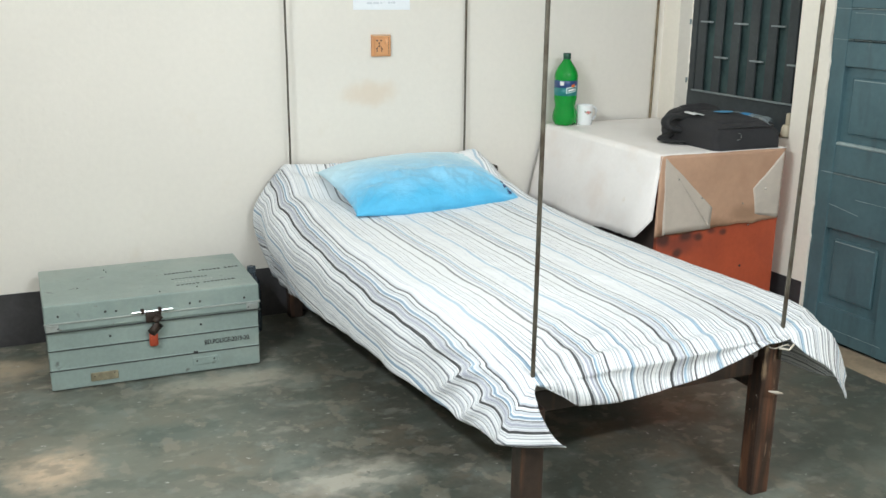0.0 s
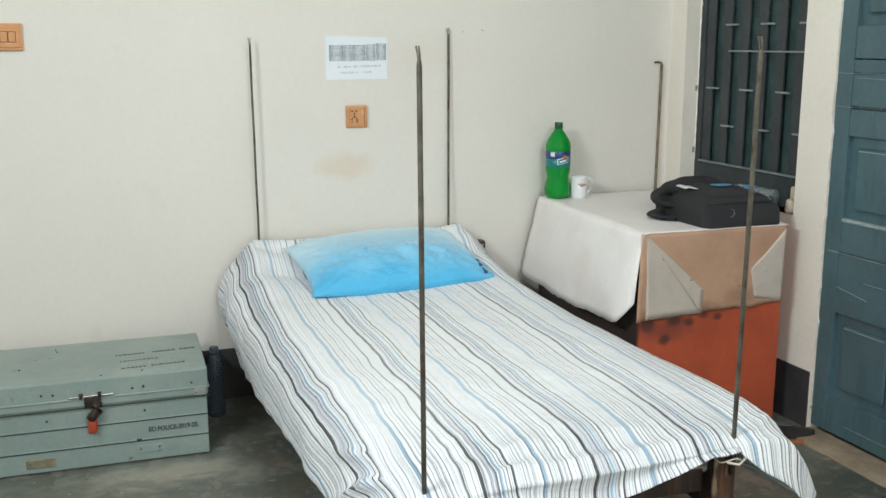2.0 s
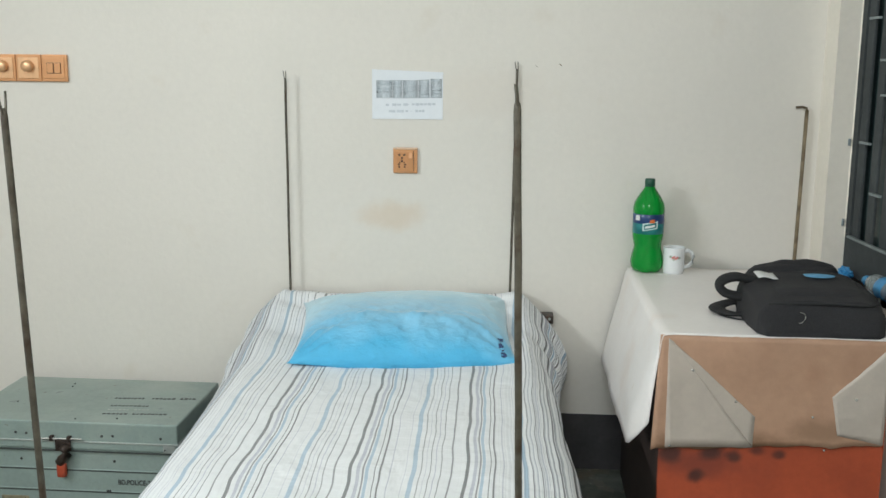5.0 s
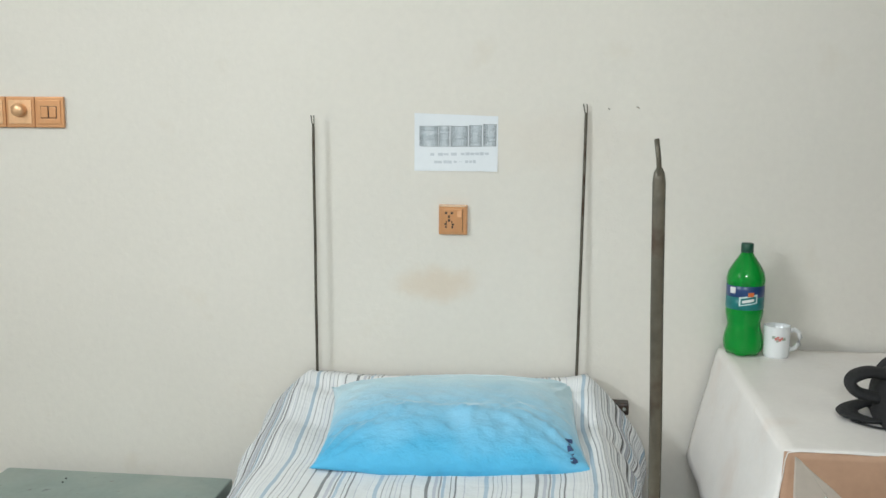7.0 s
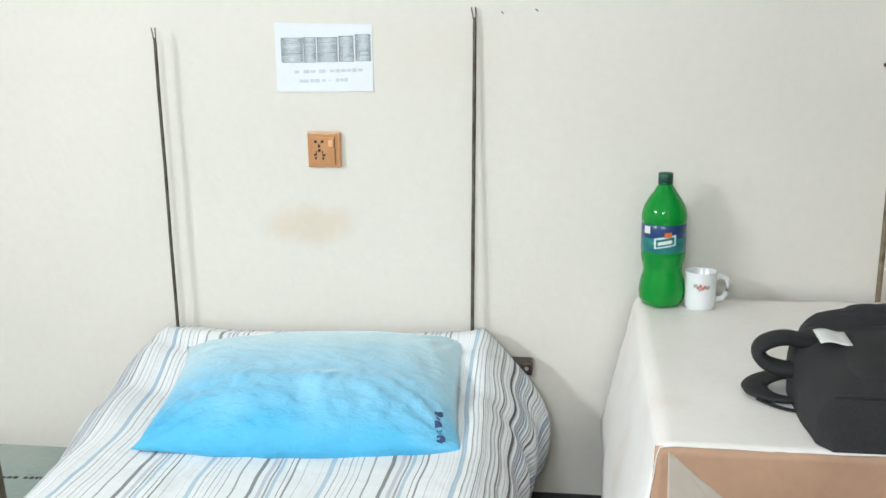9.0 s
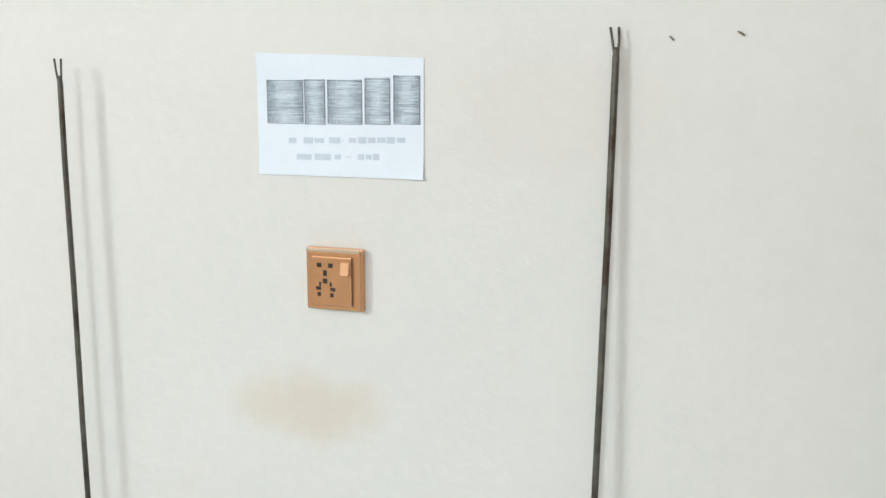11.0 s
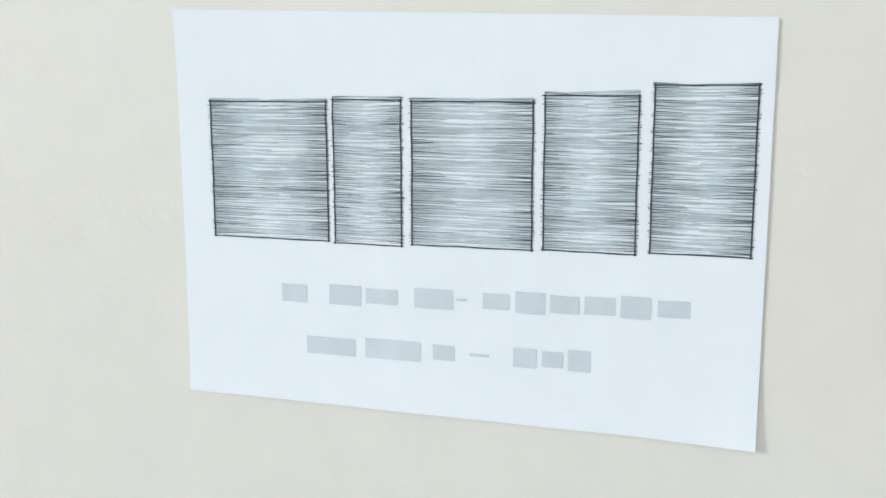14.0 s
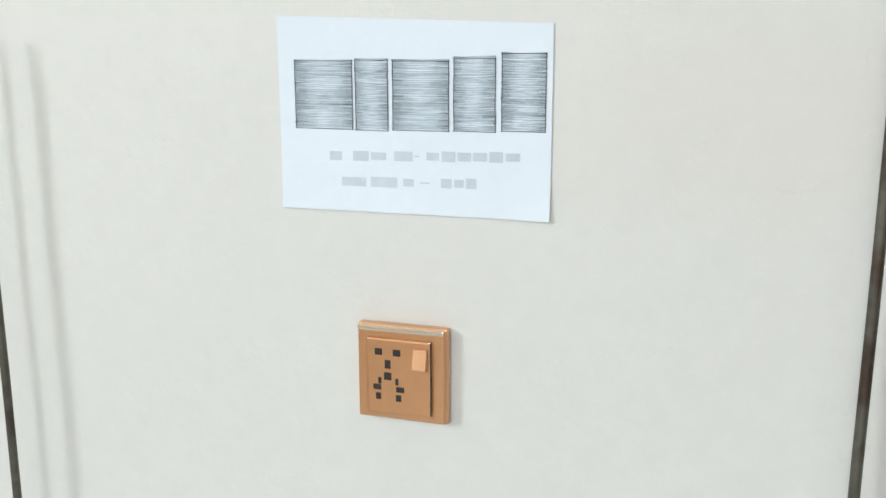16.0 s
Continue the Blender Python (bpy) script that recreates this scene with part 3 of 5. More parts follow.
for a, b in ((0.15, 0.455), (0.783, 1.068), (1.43, 1.96)):
    for (p, q), (r, s) in zip(stiles, stiles[1:]):
        part("panel", a_box((DX + 0.020, r, a), (DX + 0.034, q, b)), door_mat, door)
        part("raised_field", a_box((DX + 0.010, r + 0.036, a + 0.036), (DX + 0.021, q - 0.036, b - 0.036), 0.008, 1), door_mat, door)
        part("worn_edge", a_box((DX + 0.0075, r + 0.050, b - 0.048), (DX + 0.012, q - 0.046, b - 0.045)), worn_edge, door, "paint worn pale along the edge")
for a, y0, y1, r in ((0.668, D_N - 0.02, -1.60, 0.0024), (1.165, D_N - 0.004, -1.66, 0.0017), (1.2765, D_N - 0.004, -1.50, 0.0022), (0.586, -1.185, -1.375, 0.0018), (0.066, -1.155, -1.375, 0.0018)):
    pts = [(DX - 0.0005, y0 + (y1 - y0) * k / 24, a + 0.0014 * wave(k * 0.7, a * 30)) for k in range(25)]
    part("worn_edge", tube(bmesh.new(), pts, [r * (0.35 + 0.65 * abs(wave(k * 0.45, a * 17, 5)) * 1.6) for k in range(25)], 6), worn_edge, door)
# sloping sill moulding under the middle panel, its paint worn off
for (p, q), (r, t) in zip(stiles, stiles[1:]):
    bm = a_box((DX - 0.001, r, 0.776), (DX + 0.022, q, 0.788), 0.003, 1)
    part("moulding", bm, worn_edge, door, "paint worn pale along the moulding")
for y0, z0, y1, z1 in ((-1.03, 0.552, -1.20, 0.528), (-1.08, 1.262, -1.24, 1.258)):
    part("scratch", tube(bmesh.new(), [(DX + 0.0025, y0, z0), (DX + 0.0025, (y0 + y1) / 2, (z0 + z1) / 2 + 0.001), (DX + 0.0025, y1, z1)], 0.0012, 5), worn_edge, door)
bm = bmesh.new()
tube(bm, [(DX - 0.010, -1.415 + 0.024 * math.cos(t * math.tau / 16), 0.272 + 0.026 * math.sin(t * math.tau / 16)) for t in range(2, 16)], 0.0035, 8)
part("pull_ring", bm, chrome, door, "bright steel pull ring")
part("ring_plate", a_box((DX - 0.004, -1.43, 0.285), (DX + 0.001, -1.40, 0.315), 0.002), hasp_mat, door)

bm = bmesh.new()
rows = []
for i in range(41):
    y = -1.0 - 1.4 * i / 40
    rows.append([bm.verts.new((-0.115 - 0.02 * wave(1, y * 6), y, 0.0005)), bm.verts.new((-0.105 + 0.018 * wave(2, y * 7), y, 0.009)), bm.verts.new((-0.03, y, 0.012 + 0.004 * wave(3, y * 11))), bm.verts.new((0.012, y, 0.012))])
grid_faces(bm, rows)
whole("threshold", bm, threshold_mat, "pale worn cement strip along the door", "threshold", kind="structure", smooth=True, m=EAST)


# ---- lamps' housings, added out of view ----
def tube_fixture(m):
    th = thing("tube_light", m, "white tube light housing out of view, added for its lamp", "lamp", "tube lights")
    part("housing", a_box((-0.62, -0.035, 0.02), (0.62, 0.035, 0.06), 0.006), fixture_white, th)
    for x in (-0.61, 0.59):
        part("lampholder", a_box((x, -0.02, -0.01), (x + 0.02, 0.02, 0.02), 0.003), fixture_white, th)
    return th


west_tube = tube_fixture(pose(-2.385, -2.7, 2.39, 0, -90, 0) @ pose(0, 0, 0, 0, 0, 90))
copy_thing(west_tube, pose(0.05, -5.27, 2.888))


# ---- bed ----
bed = thing("bed", pose(0, 0, 0), "dark wooden single bed with a post at each corner", "bed")
HL, HR, FL, FR = (-0.405, -0.046), (0.370, -0.040), (-0.350, -2.008), (0.381, -2.006)
for x, y in (HL, HR):
    part("leg", a_box((x - 0.028, y - 0.028, 0), (x + 0.028, y + 0.028, 0.625), 0.005), wood_dark, bed)
for (x, y), top in ((FL, 0.385), (FR, 0.455)):
    back = 0.024 if x > 0 else 0.0
    bm = a_box((x - 0.020, y + 0.012 + back, 0), (x + 0.040, y + 0.068 + back, top), 0.006)
    part("leg", bm, wood_worn if x > 0 else wood_dark, bed, "scuffed reddish-brown bed post" if x > 0 else "")
part("headboard", a_box((-0.43, -0.052, 0.30), (0.40, -0.022, 0.600), 0.006), wood_dark, bed)
part("headboard_rail", a_box((-0.44, -0.062, 0.545), (0.516, -0.016, 0.580), 0.006), wood_dark, bed, "dark rail end with a pale mark")
part("end_mark", tube(bmesh.new(), [(0.502, -0.0615, 0.564), (0.502, -0.0630, 0.564)], 0.005, 12), trunk_edge, bed)
part("foot_rail", a_box((-0.335, -1.945, 0.350), (0.350, -1.915, 0.410), 0.006), wood_dark, bed)
part("side_rail", a_box((-0.395, -1.95, 0.300), (-0.365, -0.07, 0.400), 0.006), wood_dark, bed)
part("side_rail", a_box((0.365, -1.95, 0.300), (0.395, -0.07, 0.400), 0.006), wood_dark, bed)
for i in range(9):
    y = -1.92 + i * 0.21
    part("slat", a_box((-0.365, y, 0.365), (0.365, y + 0.10, 0.385), 0.003, 1), wood_dark, bed)


def net_pole(base, top, r, spread, along=(1, 0)):
    """A mosquito-net pole with a forked tip of two bent wires."""
    b, t = Vector(base), Vector(top)
    j = b.lerp(t, 1 - 0.036 / (t - b).length)
    n = 9
    bm = tube(bmesh.new(), [b.lerp(j, i / n) + Vector((0.0015 * wave(i, b.x * 9), 0.0015 * wave(i, b.y * 5, 4), 0)) for i in range(n + 1)] + [j + (t - j) * 0.22, j + (t - j) * 0.34], [r] * (n + 1) + [r * 0.82, r * 0.45], 10)
    p = part("net_pole", bm, pole_steel, bed, "rusty grey steel mosquito-net pole", True)
    for s in (-1, 1):
        w = Vector((along[0], along[1], 0)) * s * spread
        pts = [j + Vector((0, 0, -0.012)), j + w * 0.6 + Vector((0, 0, 0.006)), j + w + Vector((-0.001, 0, 0.02)), j + w * 1.25 + Vector((-0.003, 0.002, 0.036))]
        part("fork_tip", tube(bmesh.new(), pts, r * 0.36, 8), pole_steel, p, "", True)
    return p


net_pole((HL[0] + 0.001, HL[1], 0.45), (-0.410, -0.044, 1.397), 0.0042, 0.0035, (0.8, 0.6))
net_pole((HR[0] - 0.008, HR[1], 0.45), (0.373, -0.010, 1.434), 0.0045, 0.0040)
net_pole((-0.340, -1.979, 0.40), (-0.355, -2.011, 1.373), 0.0054, 0.0080, (0.05, 1.0))
net_pole((0.406, -1.9745, 0.40), (0.3818, -2.0205, 1.391), 0.0057, 0.0055, (0.12, 0.99))
bm = bmesh.new()
tube(bm, [(FR[0] + 0.032 * math.cos(a), FR[1] + 0.022 + 0.036 * math.sin(a), 0.452 + 0.006 * math.sin(3 * a)) for a in np.linspace(0, math.tau, 22)], 0.0017, 6)
tube(bm, [(FR[0] - 0.02, FR[1] - 0.014, 0.452), (FR[0] + 0.006, FR[1] - 0.022, 0.446), (FR[0] + 0.03, FR[1] - 0.012, 0.455)], 0.003, 6)
part("tie_string", bm, string_mat, bed, "pale string tied round the post", True)
part("rag_tie", tube(bmesh.new(), [(FR[0] - 0.018, FR[1] + 0.009, 0.322), (FR[0] + 0.004, FR[1] + 0.006, 0.316), (FR[0] + 0.030, FR[1] + 0.009, 0.308)], [0.002, 0.005, 0.002], 8), string_mat, bed, "scrap of pale rag", True)

mat_bm = a_box((-0.365, -1.945, 0.388), (0.392, -0.075, 0.470), 0.03, 3)
whole("mattress", mat_bm, mattress_mat, "thin grey mattress on the bed slats", "mattress")

# sheet: cross-sections along the bed: y, then hem, bulge, edge and middle heights and widths
STATIONS = [
    (-0.028, (-0.500, 0.210), (-0.545, 0.455), (-0.425, 0.638), 0.628, (0.392, 0.652), (0.535, 0.455), (0.495, 0.26)),
    (-0.075, (-0.505, 0.205), (-0.560, 0.465), (-0.425, 0.645), 0.636, (0.395, 0.660), (0.548, 0.465), (0.500, 0.26)),
    (-0.130, (-0.505, 0.205), (-0.558, 0.460), (-0.430, 0.625), 0.585, (0.400, 0.640), (0.548, 0.455), (0.505, 0.27)),
    (-0.280, (-0.515, 0.212), (-0.552, 0.440), (-0.432, 0.560), 0.522, (0.415, 0.575), (0.525, 0.445), (0.505, 0.29)),
    (-0.550, (-0.520, 0.234), (-0.525, 0.415), (-0.415, 0.520), 0.520, (0.430, 0.535), (0.508, 0.452), (0.505, 0.27)),
    (-0.950, (-0.495, 0.264), (-0.496, 0.410), (-0.405, 0.508), 0.517, (0.435, 0.518), (0.522, 0.462), (0.520, 0.25)),
    (-1.350, (-0.485, 0.287), (-0.474, 0.408), (-0.400, 0.502), 0.514, (0.440, 0.515), (0.546, 0.468), (0.535, 0.26)),
    (-1.700, (-0.470, 0.308), (-0.445, 0.412), (-0.388, 0.498), 0.512, (0.440, 0.514), (0.553, 0.490), (0.575, 0.300)),
    (-1.800, (-0.456, 0.310), (-0.432, 0.414), (-0.380, 0.496), 0.511, (0.434, 0.513), (0.553, 0.494), (0.600, 0.294)),
    (-1.870, (-0.446, 0.309), (-0.420, 0.412), (-0.370, 0.488), 0.507, (0.428, 0.510), (0.552, 0.494), (0.615, 0.294)),
    (-1.930, (-0.434, 0.308), (-0.405, 0.408), (-0.360, 0.477), 0.498, (0.418, 0.504), (0.549, 0.489), (0.624, 0.300)),
    (-1.970, (-0.424, 0.306), (-0.393, 0.404), (-0.352, 0.466), 0.485, (0.410, 0.496), (0.539, 0.478), (0.629, 0.311)),
    (-2.000, (-0.415, 0.310), (-0.384, 0.398), (-0.346, 0.452), 0.464, (0.402, 0.478), (0.535, 0.472), (0.630, 0.325)),
]


def station(y):
    for a, b in zip(STATIONS, STATIONS[1:]):
        if a[0] >= y >= b[0]:
            k = (a[0] - y) / (a[0] - b[0])
            k = k * k * (3 - 2 * k) if a[0] > -0.3 else k
            mixed = []
            for p, q in zip(a[1:], b[1:]):
                mixed.append(tuple(m + (n - m) * k for m, n in zip(p, q)) if isinstance(p, tuple) else p + (q - p) * k)
            return mixed
    return STATIONS[-1][1:]


def smooth_curve(pts, k):
    """Catmull-Rom through pts at 0..1."""
    n = len(pts) - 1
    s = min(max(k, 0), 1) * n
    i = min(int(s), n - 1)
    f = s - i
    p0, p1, p2, p3 = pts[max(i - 1, 0)], pts[i], pts[i + 1], pts[min(i + 2, n)]
    return 0.5 * ((2 * p1) + (p2 - p0) * f + (2 * p0 - 5 * p1 + 4 * p2 - p3) * f * f + (3 * p1 - p0 - 3 * p2 + p3) * f ** 3)


SIDE, TOPN = 16, 56
ALONG = 150


def sheet_section(y):
    """Points across the sheet with their width coordinate."""
    lh, lm, le, mid, re, rm, rh = station(y)
    out = []
    left = [Vector((*lh, 0)), Vector((*lm, 0)), Vector((*le, 0)), Vector((le[0] + 0.10, mid * 0.4 + le[1] * 0.6 + 0.004, 0))]
    right = [Vector((*rh, 0)), Vector((*rm, 0)), Vector((*re, 0)), Vector((re[0] - 0.10, mid * 0.4 + re[1] * 0.6 + 0.004, 0))]
    for i in range(SIDE):
        out.append(smooth_curve(left, i / SIDE * 2 / 3 + 0.0))
    for i in range(TOPN + 1):
        k = i / TOPN
        x = le[0] + (re[0] - le[0]) * k
        base = le[1] + (re[1] - le[1]) * k
        sag = (1 - (2 * k - 1) ** 4)
        out.append(Vector((x, base + (mid - (le[1] + re[1]) / 2) * sag, 0)))
    for i in range(SIDE - 1, -1, -1):
        out.append(smooth_curve(right, i / SIDE * 2 / 3))
    return out


def gathers(x, y, drop, cx, amount):
    """Folds that fan out from the post at the foot, where the cloth is pulled together."""
    d = math.hypot(y + 2.0, (x - cx) * 0.8 + drop * 0.22)
    if d > 0.62:
        return 0.0
    ang = math.atan2(drop * 0.30 + abs(x - cx) * 0.5 + 0.01, y + 2.02)
    near = min(1, d / 0.16)
    fall = near * near * max(0, 1 - d / 0.62) ** 1.3
    return amount * fall * (1.9 * (1 - abs(math.sin(ang * 8.5 + 1.2 * wave(d * 4, ang * 2)))) ** 1.6 - 0.5 + 0.35 * wave(ang * 9, d * 5, 4))


def swag(x, s):
    """Soft rolls that sag between the two foot posts; s runs over the end and down."""
    c = (x + 0.346) / 0.748
    if s <= 0 or not -0.02 <= c <= 1.02:
        return 0.0
    belly = math.sin(math.pi * min(max(c, 0), 1))
    ph = s / 0.105 - 0.75 * belly - 0.35 * c + 0.25 * wave(c * 4, s * 6, 3)
    roll = math.sin(math.tau * ph)
    return min(1, s / 0.09) * (0.35 + 0.65 * belly) * (0.0072 * roll + 0.0022 * wave(c * 7, s * 12, 6)) + 0.0010 * math.sin(c * 41 + 4 * wave(c * 5, s * 4)) * min(1, s / 0.1)


def crease(u, y):
    """Wrinkles of the lying sheet: long soft waves and a few sharper folds."""
    h = 0.0055 * wave(u * 5, y * 2.6, 1) + 0.0030 * wave(u * 13 + y * 3, y * 7, 2) + 0.0012 * wave(u * 34, y * 26, 5)
    h += 0.004 * max(0, wave(u * 3 + 5, y * 9 + u * 4, 7)) ** 2
    return h


bm = bmesh.new()
uvl = bm.loops.layers.uv.new("UVMap")
vc = {}
rows = []
ys = [-0.028 - 1.742 * i / ALONG for i in range(ALONG)] + [-1.77 - 0.23 * i / 34 for i in range(35)]
for j, y in enumerate(ys):
    sec = sheet_section(y)
    mid_i = SIDE + TOPN // 2
    us = [0.0]
    for a, b in zip(sec, sec[1:]):
        us.append(us[-1] + (b - a).length)
    # width along the cloth, counted from the bed's middle
    zero = us[mid_i] - sec[mid_i].x
    row = []
    for i, p in enumerate(sec):
        u = us[i] - zero
        on_top = SIDE <= i <= SIDE + TOPN
        drop = 0 if on_top else (SIDE - i if i < SIDE else i - SIDE - TOPN) / SIDE
        h = crease(u, y)
        sway = 0.010 * drop * wave(y * 4 + (3 if i < SIDE else 9), drop * 1.5, 2) + 0.005 * drop * wave(y * 11, u * 3, 6)
        # gathered folds of the side near the foot post
        gather = max(0, 1 - abs(y + 1.86) / 0.22) * (0.0045 if i < SIDE else 0.003) * math.sin((y + 1.6) * 24 + drop * 6 + 2.5 * wave(y * 5, drop * 2)) * drop
        fan = gathers(p.x, y, drop, -0.345, 0.017) if i < SIDE + TOPN // 2 else gathers(p.x, y, drop, 0.395, 0.005)
        pleat = 0.0
        if i > SIDE + TOPN and y > -0.75:
            pleat = 0.011 * min(1, drop * 1.6) * min(1, (y + 0.75) / 0.4) * math.sin(y * 44 + 4 * wave(y * 4, drop * 2, 8))
        if i < SIDE and y > -0.6:
            pleat = 0.007 * min(1, drop * 1.6) * min(1, (y + 0.6) / 0.4) * math.sin(y * 38 + 4 * wave(y * 4, drop * 2, 3))
        sway += fan * (1.7 * math.sin(math.pi * min(1, drop * 0.92)) if i < SIDE else 1.0 if drop > 0.15 else 0.0) + pleat
        h += fan * (0.8 if i < SIDE else 0.30) if drop <= 0.4 else 0
        if on_top:
            h += swag(p.x, -1.87 - y)
        hem = 0.010 * wave(y * 2.5, 8 if i < SIDE else 5) * drop
        v = bm.verts.new((p.x + (sway + gather) * (1 if i > SIDE else -1), y, p.y + h * (1 - 0.6 * drop) + hem))
        vc[v] = (u, -y)
        row.append(v)
    rows.append(row)
grid_faces(bm, rows)
# the side flaps run on past the foot posts as slanting tongues
for side, (ox, oy, oz), count in ((0, (0.110, -0.075, 0.010), 8), (1, (-0.015, -0.040, -0.062), 8)):
    last = rows[-1]
    idx = list(range(0, SIDE + 1)) if side == 0 else list(range(SIDE + TOPN, len(last)))
    tongue = [[last[i] for i in idx]]
    for k in range(1, count + 1):
        line = []
        for i in idx:
            drop = (SIDE - i) / SIDE if side == 0 else (i - SIDE - TOPN) / SIDE
            f = k / count
            src = last[i]
            if side == 0:
                off = Vector((ox * f * drop * (0.35 + 0.65 * drop), oy * f * (0.12 + 0.88 * drop), oz * f * drop))
            else:
                off = Vector((ox * f * drop, oy * f * (0.4 + 0.6 * math.sin(drop * 3.1)), -0.095 * f * math.sin(math.pi * 0.85 * drop) - 0.012 * f))
            off.x += (0.008 if side == 0 else 0.006) * math.sin(f * 5 + drop * 3) * drop
            v = bm.verts.new(src.co + off)
            vc[v] = (vc[src][0], vc[src][1] + 0.11 * f * drop)
            line.append(v)
        tongue.append(line)
    grid_faces(bm, tongue)
# the foot flap folds over the end and hangs with a slanting hem
last = rows[-1]
flap = [last[SIDE:SIDE + TOPN + 1]]
FOOT = 16
for k in range(1, FOOT + 1):
    f = k / FOOT
    line = []
    for i in range(TOPN + 1):
        src = last[SIDE + i]
        c = i / TOPN
        x = src.co.x
        hem_z = 0.383 + 0.085 * min(1, max(0, (c - 0.44) / 0.46)) ** 1.5 + 0.058 * max(0, 1 - c / 0.12) ** 0.9 + 0.003 * wave(c * 9, 2)
        drop = src.co.z - hem_z
        out = 0.010 * math.sin(f * 1.5)
        fold = swag(x, 0.13 + f * 0.075)
        z = src.co.z - drop * f
        v = bm.verts.new((x + 0.03 * f * (1 - c) * (c < 0.3), -2.000 - out - fold * 1.5 - 0.001, z))
        vc[v] = (vc[src][0] + 0.05 * f * (0.3 - c if c < 0.3 else 0), vc[src][1] + f * (drop + 0.03))
        line.append(v)
    flap.append(line)
grid_faces(bm, flap)
for f in bm.faces:
    for lp in f.loops:
        lp[uvl].uv = vc[lp.vert]
sheet = whole("bed_sheet", bm, sheet_mat, "white cotton sheet with black and blue stripes, draped over the bed", "bed sheet", smooth=True)
solid = sheet.modifiers.new("thickness", "SOLIDIFY")
solid.thickness, solid.offset = 0.0025, 1

# pillow
pillow = thing("pillow", pose(0.033, -0.318, 0.578, 12.5, 0, 5.0), "light blue velvety pillow with pinched corners at the bed's head", "pillow")
NA, NB = 84, 60
DENTS = ((-0.66, -0.45, 0.26, 0.10, -0.014), (-0.80, -0.20, 0.08, 0.40, -0.010), (0.02, -0.60, 0.09, 0.28, -0.012), (0.11, -0.52, 0.08, 0.30, 0.010), (-0.30, -0.75, 0.28, 0.10, -0.010), (0.48, -0.72, 0.30, 0.10, -0.010), (0.35, -0.38, 0.26, 0.16, 0.008), (-0.28, -0.32, 0.26, 0.16, 0.008), (0.80, 0.15, 0.07, 0.30, -0.008), (0.90, 0.45, 0.06, 0.25, -0.006))


def pillow_point(a, b, sgn):
    """A place on the pillow's upper (1) or lower (-1) cloth; a runs across, b from the front to the back."""
    th = max(0.0, (1 - abs(a) ** 3.6) * (1 - abs(b) ** (3.4 if b < 0 else 2.6))) ** 0.58
    x = 0.346 * a * (1 - 0.050 * (1 - b * b))
    y = 0.213 * b + 0.036 * a * min(0.0, -b) * -0.5 - 0.027 * (1 - a * a) * max(0.0, -b) + 0.022 * (1 - a * a) * max(0.0, b)
    corner = abs(a) ** 9 * abs(b) ** 9
    x += math.copysign(0.008 * corner, a)
    y += math.copysign(0.006 * corner, b) + 0.004 * wave(a * 5, b * 2, 9) * abs(b) ** 4
    z = sgn * (0.086 if sgn > 0 else 0.040) * th
    z += 0.006 * th * wave(a * 2.2, b * 2.2, 3) + 0.003 * th * wave(a * 7, b * 6, 5)
    if sgn > 0:
        front = max(0, min(1, (0.30 - b) / 0.7))
        z += 0.016 * front * th * (1 - abs(a) ** 4)
        for ca, cb, ra, rb, hgt in DENTS:
            z += 0.8 * hgt * th * math.exp(-((a - ca + 0.25 * (b - cb)) / ra) ** 2 - ((b - cb) / rb) ** 2)
        z += front * th * (0.010 * wave(a * 8 + b * 6, b * 4, 2) + 0.005 * wave(a * 19 - b * 6, b * 8, 7))
        # creases that run in from the pinched corners
        for ca, cb in ((-1, -1), (1, -1), (1, 1), (-1, 1)):
            d = math.hypot((a - ca) * 1.5, b - cb)
            ang = math.atan2(b - cb, (a - ca) * 1.5)
            z += 0.011 * max(0, 1 - d / 0.75) * min(1, d / 0.2) * math.sin(ang * 17 + ca * 2 + cb) * th ** 0.5
    return Vector((x, y, z))


bm = bmesh.new()
for sgn in (1, -1):
    grid_faces(bm, [[bm.verts.new(pillow_point(-1 + 2 * i / NA, -1 + 2 * j / NB, sgn)) for i in range(NA + 1)] for j in range(NB + 1)])
bmesh.ops.remove_doubles(bm, verts=bm.verts[:], dist=0.0008)
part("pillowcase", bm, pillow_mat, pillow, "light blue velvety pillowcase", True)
# laundry mark: small upright bars in a row near the corner
for i, (w, dx) in enumerate(((0.050, 0), (0.034, 0.006), (0.044, -0.004), (0.020, 0.010), (0.052, 0.0))):
    b0 = -0.955 + i * 0.072
    bm = bmesh.new()
    rows = [[bm.verts.new(pillow_point(0.855 + dx + w * k / 4, b0 + 0.052 * j / 3, 1) + Vector((0, 0, 0.0012))) for k in range(5)] for j in range(4)]
    grid_faces(bm, rows)
    part("laundry_mark", bm, pillow_ink, pillow, "navy mark bar")


# ---- trunk ----
trunk = thing("trunk", pose(-1.018, -0.523, 0), "grey-green painted steel trunk with a padlocked hasp", "trunk")
TW, TD, TH = 0.354, 0.425, 0.308
LIDZ = 0.238
bm = a_box((-TW, 0, 0.004), (TW, TD, LIDZ), 0.004)
body = part("body", bm, trunk_mat, trunk)
for z in (0.072, 0.143):
    part("seam", a_box((-TW - 0.001, -0.0015, z), (TW + 0.001, 0.002, z + 0.0035)), groove_mat, body)
    part("ridge", tube(bmesh.new(), [(-TW, -0.001, z + 0.007), (TW, -0.001, z + 0.006)], 0.0014, 6), trunk_mat, body)
lid = part("lid", a_box((-TW - 0.005, -0.006, LIDZ - 0.022), (TW + 0.005, TD + 0.005, TH), 0.007, 3), trunk_mat, trunk, "flat steel lid with faded painted marks")
